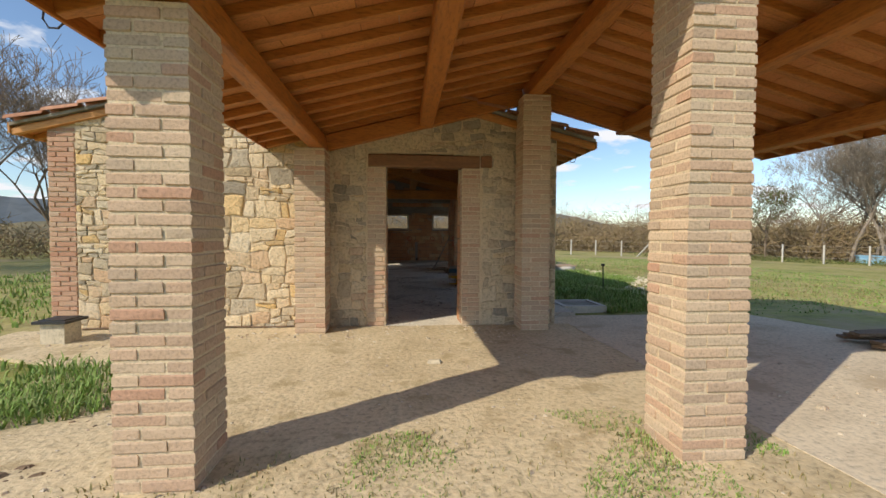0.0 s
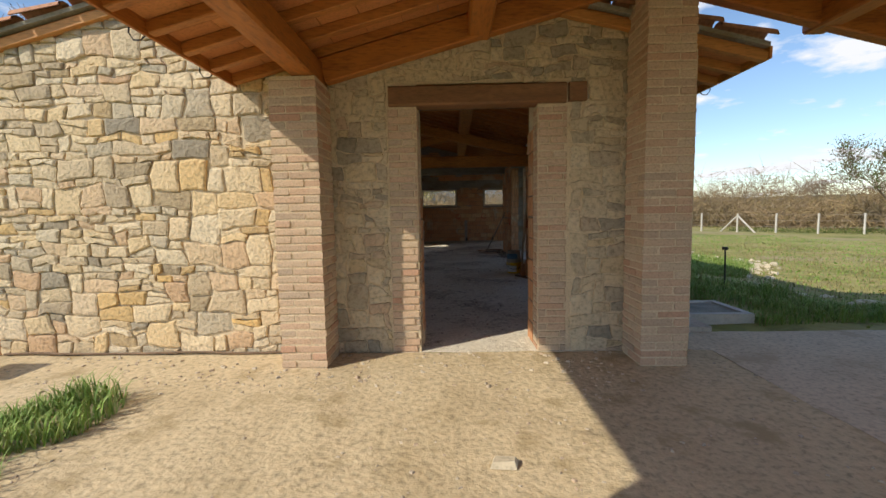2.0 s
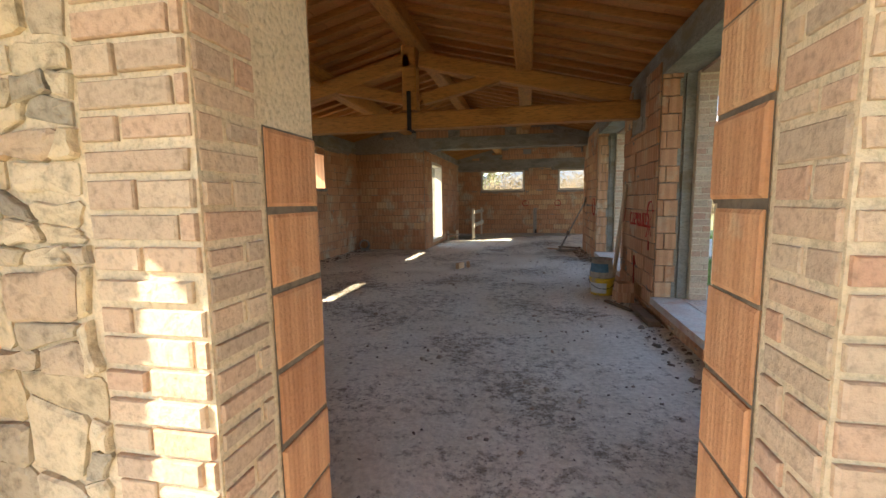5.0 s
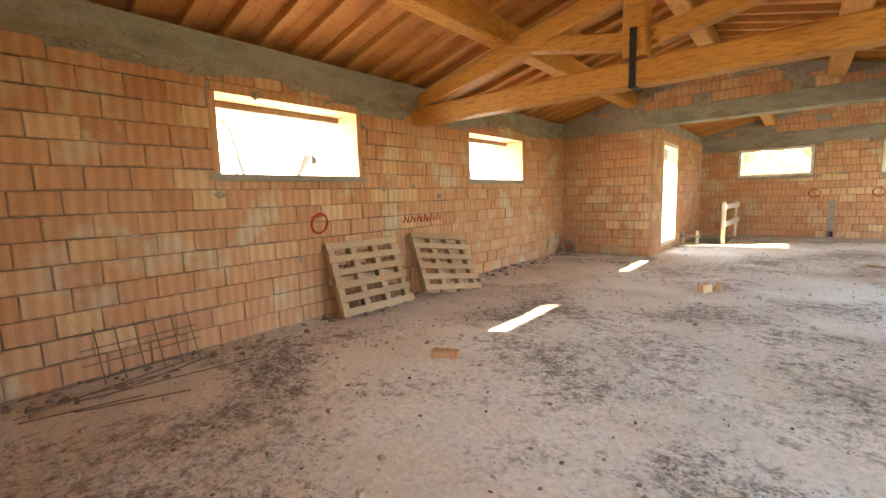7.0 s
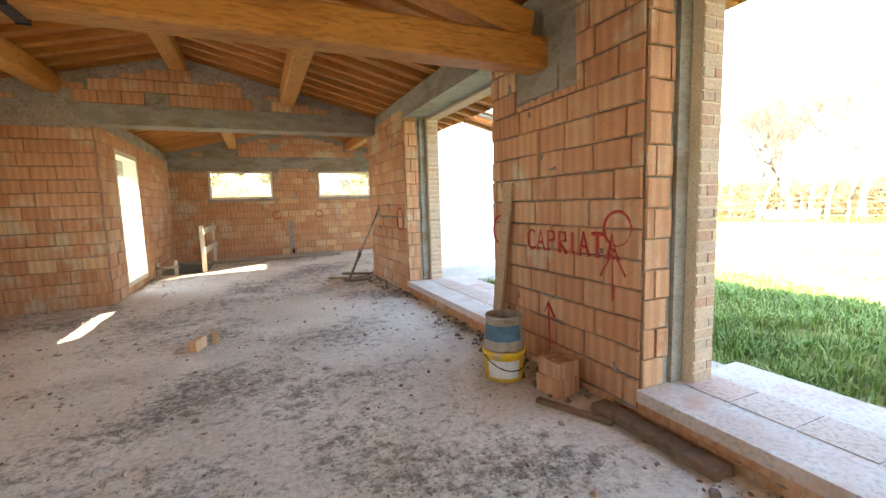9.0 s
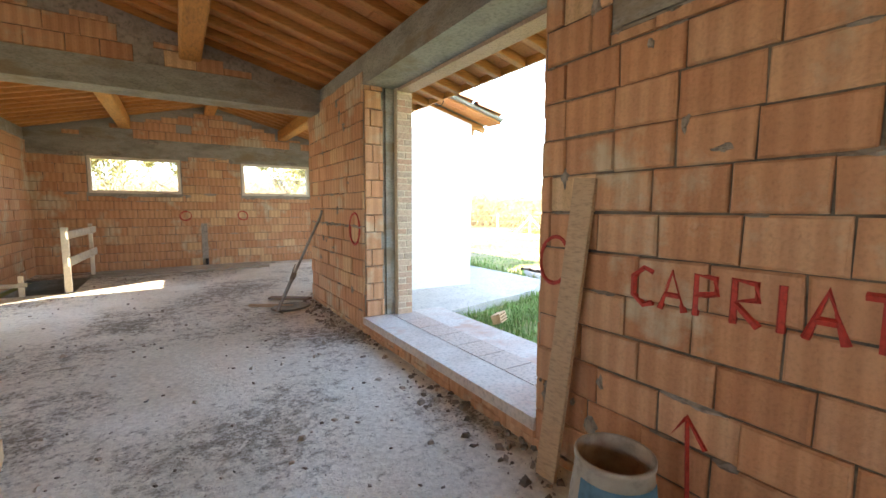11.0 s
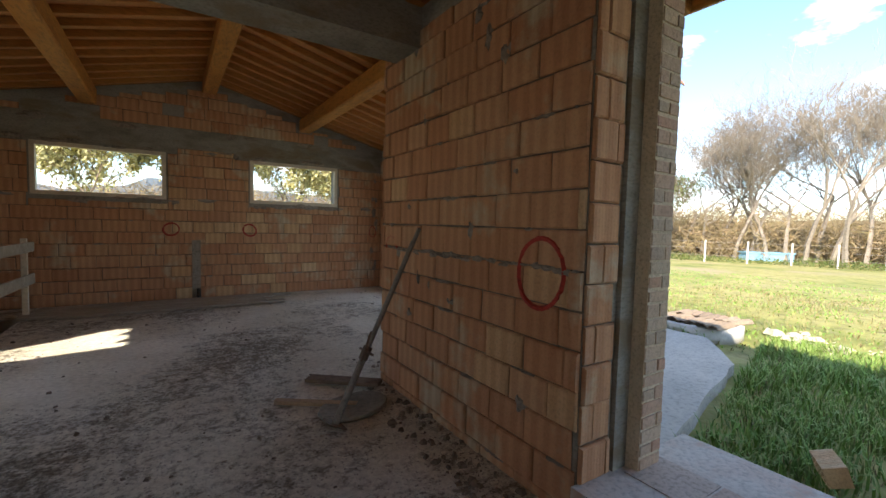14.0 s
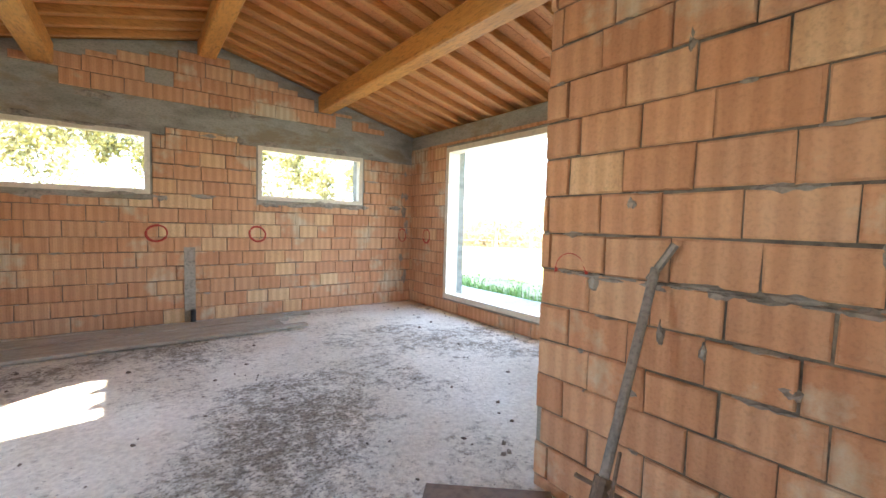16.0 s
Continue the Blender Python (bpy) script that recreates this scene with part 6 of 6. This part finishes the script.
for a, d, rz, sc in ((90, 40, 60, 0.75), (96, 36, 120, 0.8), (56, 44, 30, 0.55), (48, 50, 80, 0.55)):
    again(thicket, *polar(a, d), rz, sc)
# left of the house and behind it
for x, y, rz, sc in ((-16, 9, 0, 1.0), (-19, 6, 70, 1.1), (-22, 12, 140, 1.1), (-15, 14, 200, 0.9), (-13, 5.5, 260, 0.75), (-24, 2, 10, 1.2), (-17, 18, 60, 1.0), (-20, 22, 33, 1.1)):
    again(thicket, x, y, rz, sc)
place(spring, -2.5, 27, 0, 0.9)
for x, y, rz, sc in ((1.5, 29, 90, 0.9), (5.5, 31, 180, 1.0), (-7, 30, 45, 1.0), (9.5, 33, 10, 0.9)):
    again(spring, x, y, rz, sc)


def scrub(name, n, path, spread, h, seed, label, mat=M_SCRUB):
    """A band of leafless scrub: many fine twigs along a line."""
    r = random.Random(seed)
    s = Soup()
    for k in range(n):
        i = r.randrange(len(path) - 1)
        t = r.random()
        x = path[i][0] + (path[i + 1][0] - path[i][0]) * t + r.uniform(-spread, spread)
        y = path[i][1] + (path[i + 1][1] - path[i][1]) * t + r.uniform(-spread, spread)
        hh = h * (0.45 + 0.75 * abs(noise.noise((x * 0.12, y * 0.12, seed)))) * r.uniform(0.5, 1.15)
        z = ground_height(x, y) - 0.1
        for j in range(3):
            c = Vector((x, y, z)) + Vector((r.gauss(0, 0.3), r.gauss(0, 0.3), r.random() ** 0.8)) * hh
            d = Vector((r.gauss(0, 0.7), r.gauss(0, 0.7), r.uniform(-0.1, 1.2))).normalized() * hh * r.uniform(0.18, 0.42)
            q = d.cross(Vector((r.uniform(-1, 1), r.uniform(-1, 1), 0.2))).normalized() * r.uniform(0.012, 0.035)
            s.add([c - q, c + q, c + d], [(0, 1, 2)])
    return tagged(s.make(name, mat), label, "scrub", kind="stuff")


band = [(60, -22), (40, 2), (36, 18), (20, 36), (2, 44), (-16, 40)]
scrub("winter_scrub", 75000, band, 5.0, 3.3, 41, "brown leafless scrub along the field edge")
scrub("far_scrub", 36000, [(90, -20), (72, 12), (55, 40), (25, 66), (-10, 70)], 8, 7.5, 42, "brown leafless wood behind the field")
scrub("left_scrub", 7000, [(-20, -8), (-24, 6), (-22, 20), (-14, 34)], 4, 3.0, 43, "dark leafless scrub beside the garden")
scrub("green_hedge", 2500, [(29.5, 8), (24.5, 17.5), (17, 23)], 0.8, 0.6, 44, "low green bramble along the fence", M_GREENLEAF)


def ridge_line(name, dist, a0, a1, h, mat, seed, label):
    vs, n = [], 90
    for k in range(n + 1):
        a = a0 + (a1 - a0) * k / n
        x, y = polar(a, dist)
        z = h * (0.55 + 0.45 * noise.noise((a * 0.045, seed, 0)) + 0.12 * noise.noise((a * 0.3, seed, 2)))
        z *= min(1.0, 0.15 + 6 * k / n, 0.15 + 6 * (n - k) / n)
        xb, yb = polar(a, dist * 1.15)
        vs += [(x, y, -2), (xb, yb, z)]
    return tagged(mesh_ob(name, vs, [(2 * k, 2 * k + 2, 2 * k + 3, 2 * k + 1) for k in range(n)], mat), label, "hill", kind="structure")


ridge_line("backdrop_wood", 130, -70, 120, 7, M_HILLGREEN, 3, "low wooded rise behind the fields")
# the two farthest ridges carry their haze as blue surface colour
ridge_line("backdrop_hill", 620, -60, 120, 26, M_HILL, 7, "far hills tinted blue for haze")
ridge_line("backdrop_mount", 760, -60, 30, 110, M_HILL, 9, "far mountain behind the house, tinted blue for haze")


def car(m, paint):
    e = empty("parked_car", (0, 0, 0))
    tagged(e, "pale parked car at the edge of the field", "car", "parked cars")
    s = Soup()
    prof = [(-2.0, 0.35), (-2.05, 0.75), (-1.3, 0.85), (-0.75, 1.38), (0.85, 1.42), (1.5, 0.95), (2.05, 0.85), (2.1, 0.4)]
    n = len(prof)
    ring2 = lambda y, k: [(p[0], y * (0.82 if p[1] > 1.2 else 1.0), p[1]) for p in prof]
    s.v = ring2(-0.85, 0) + ring2(0.85, 1)
    s.f = [(i, (i + 1) % n, n + (i + 1) % n, n + i) for i in range(n)] + [tuple(range(n - 1, -1, -1)), tuple(range(n, 2 * n))]
    s.make("body", paint, e)
    g = Soup()
    for y in (-0.80, 0.80):
        g.hexa([(-1.1, y - 0.02, 0.9), (1.3, y - 0.02, 0.95), (1.3, y + 0.02, 0.95), (-1.1, y + 0.02, 0.9)], [(-0.7, y * 0.9 - 0.02, 1.3), (0.8, y * 0.9 - 0.02, 1.34), (0.8, y * 0.9 + 0.02, 1.34), (-0.7, y * 0.9 + 0.02, 1.3)])
    g.make("side_glass", M_GLASSD, e)
    for x in (-1.3, 1.3):
        for y in (-0.8, 0.8):
            w = Soup(); w.tube([(x, y - 0.09, 0.31), (x, y + 0.09, 0.31)], 0.31, 14); w.make("wheel", M_BLACKPL, e)
    e.matrix_basis = m
    return e


c1 = car(pose(31.0, 7.6, ground_height(31, 7.6), 0, 0, 100), M_CAR)
copy_thing(c1, pose(32.0, 3.0, ground_height(32, 3.0), 0, 0, 80))
s = Soup(); s.box(-1.2, -0.5, 0, 1.2, 0.5, 0.42); s.box(-1.25, -0.55, 0.42, 1.25, 0.55, 0.5)
o = s.make("water_trough", M_BLUEPL); o.matrix_basis = pose(29.0, 17.2, ground_height(29, 17.2), 0, 0, -40)
tagged(o, "low blue plastic trough in the field", "trough")
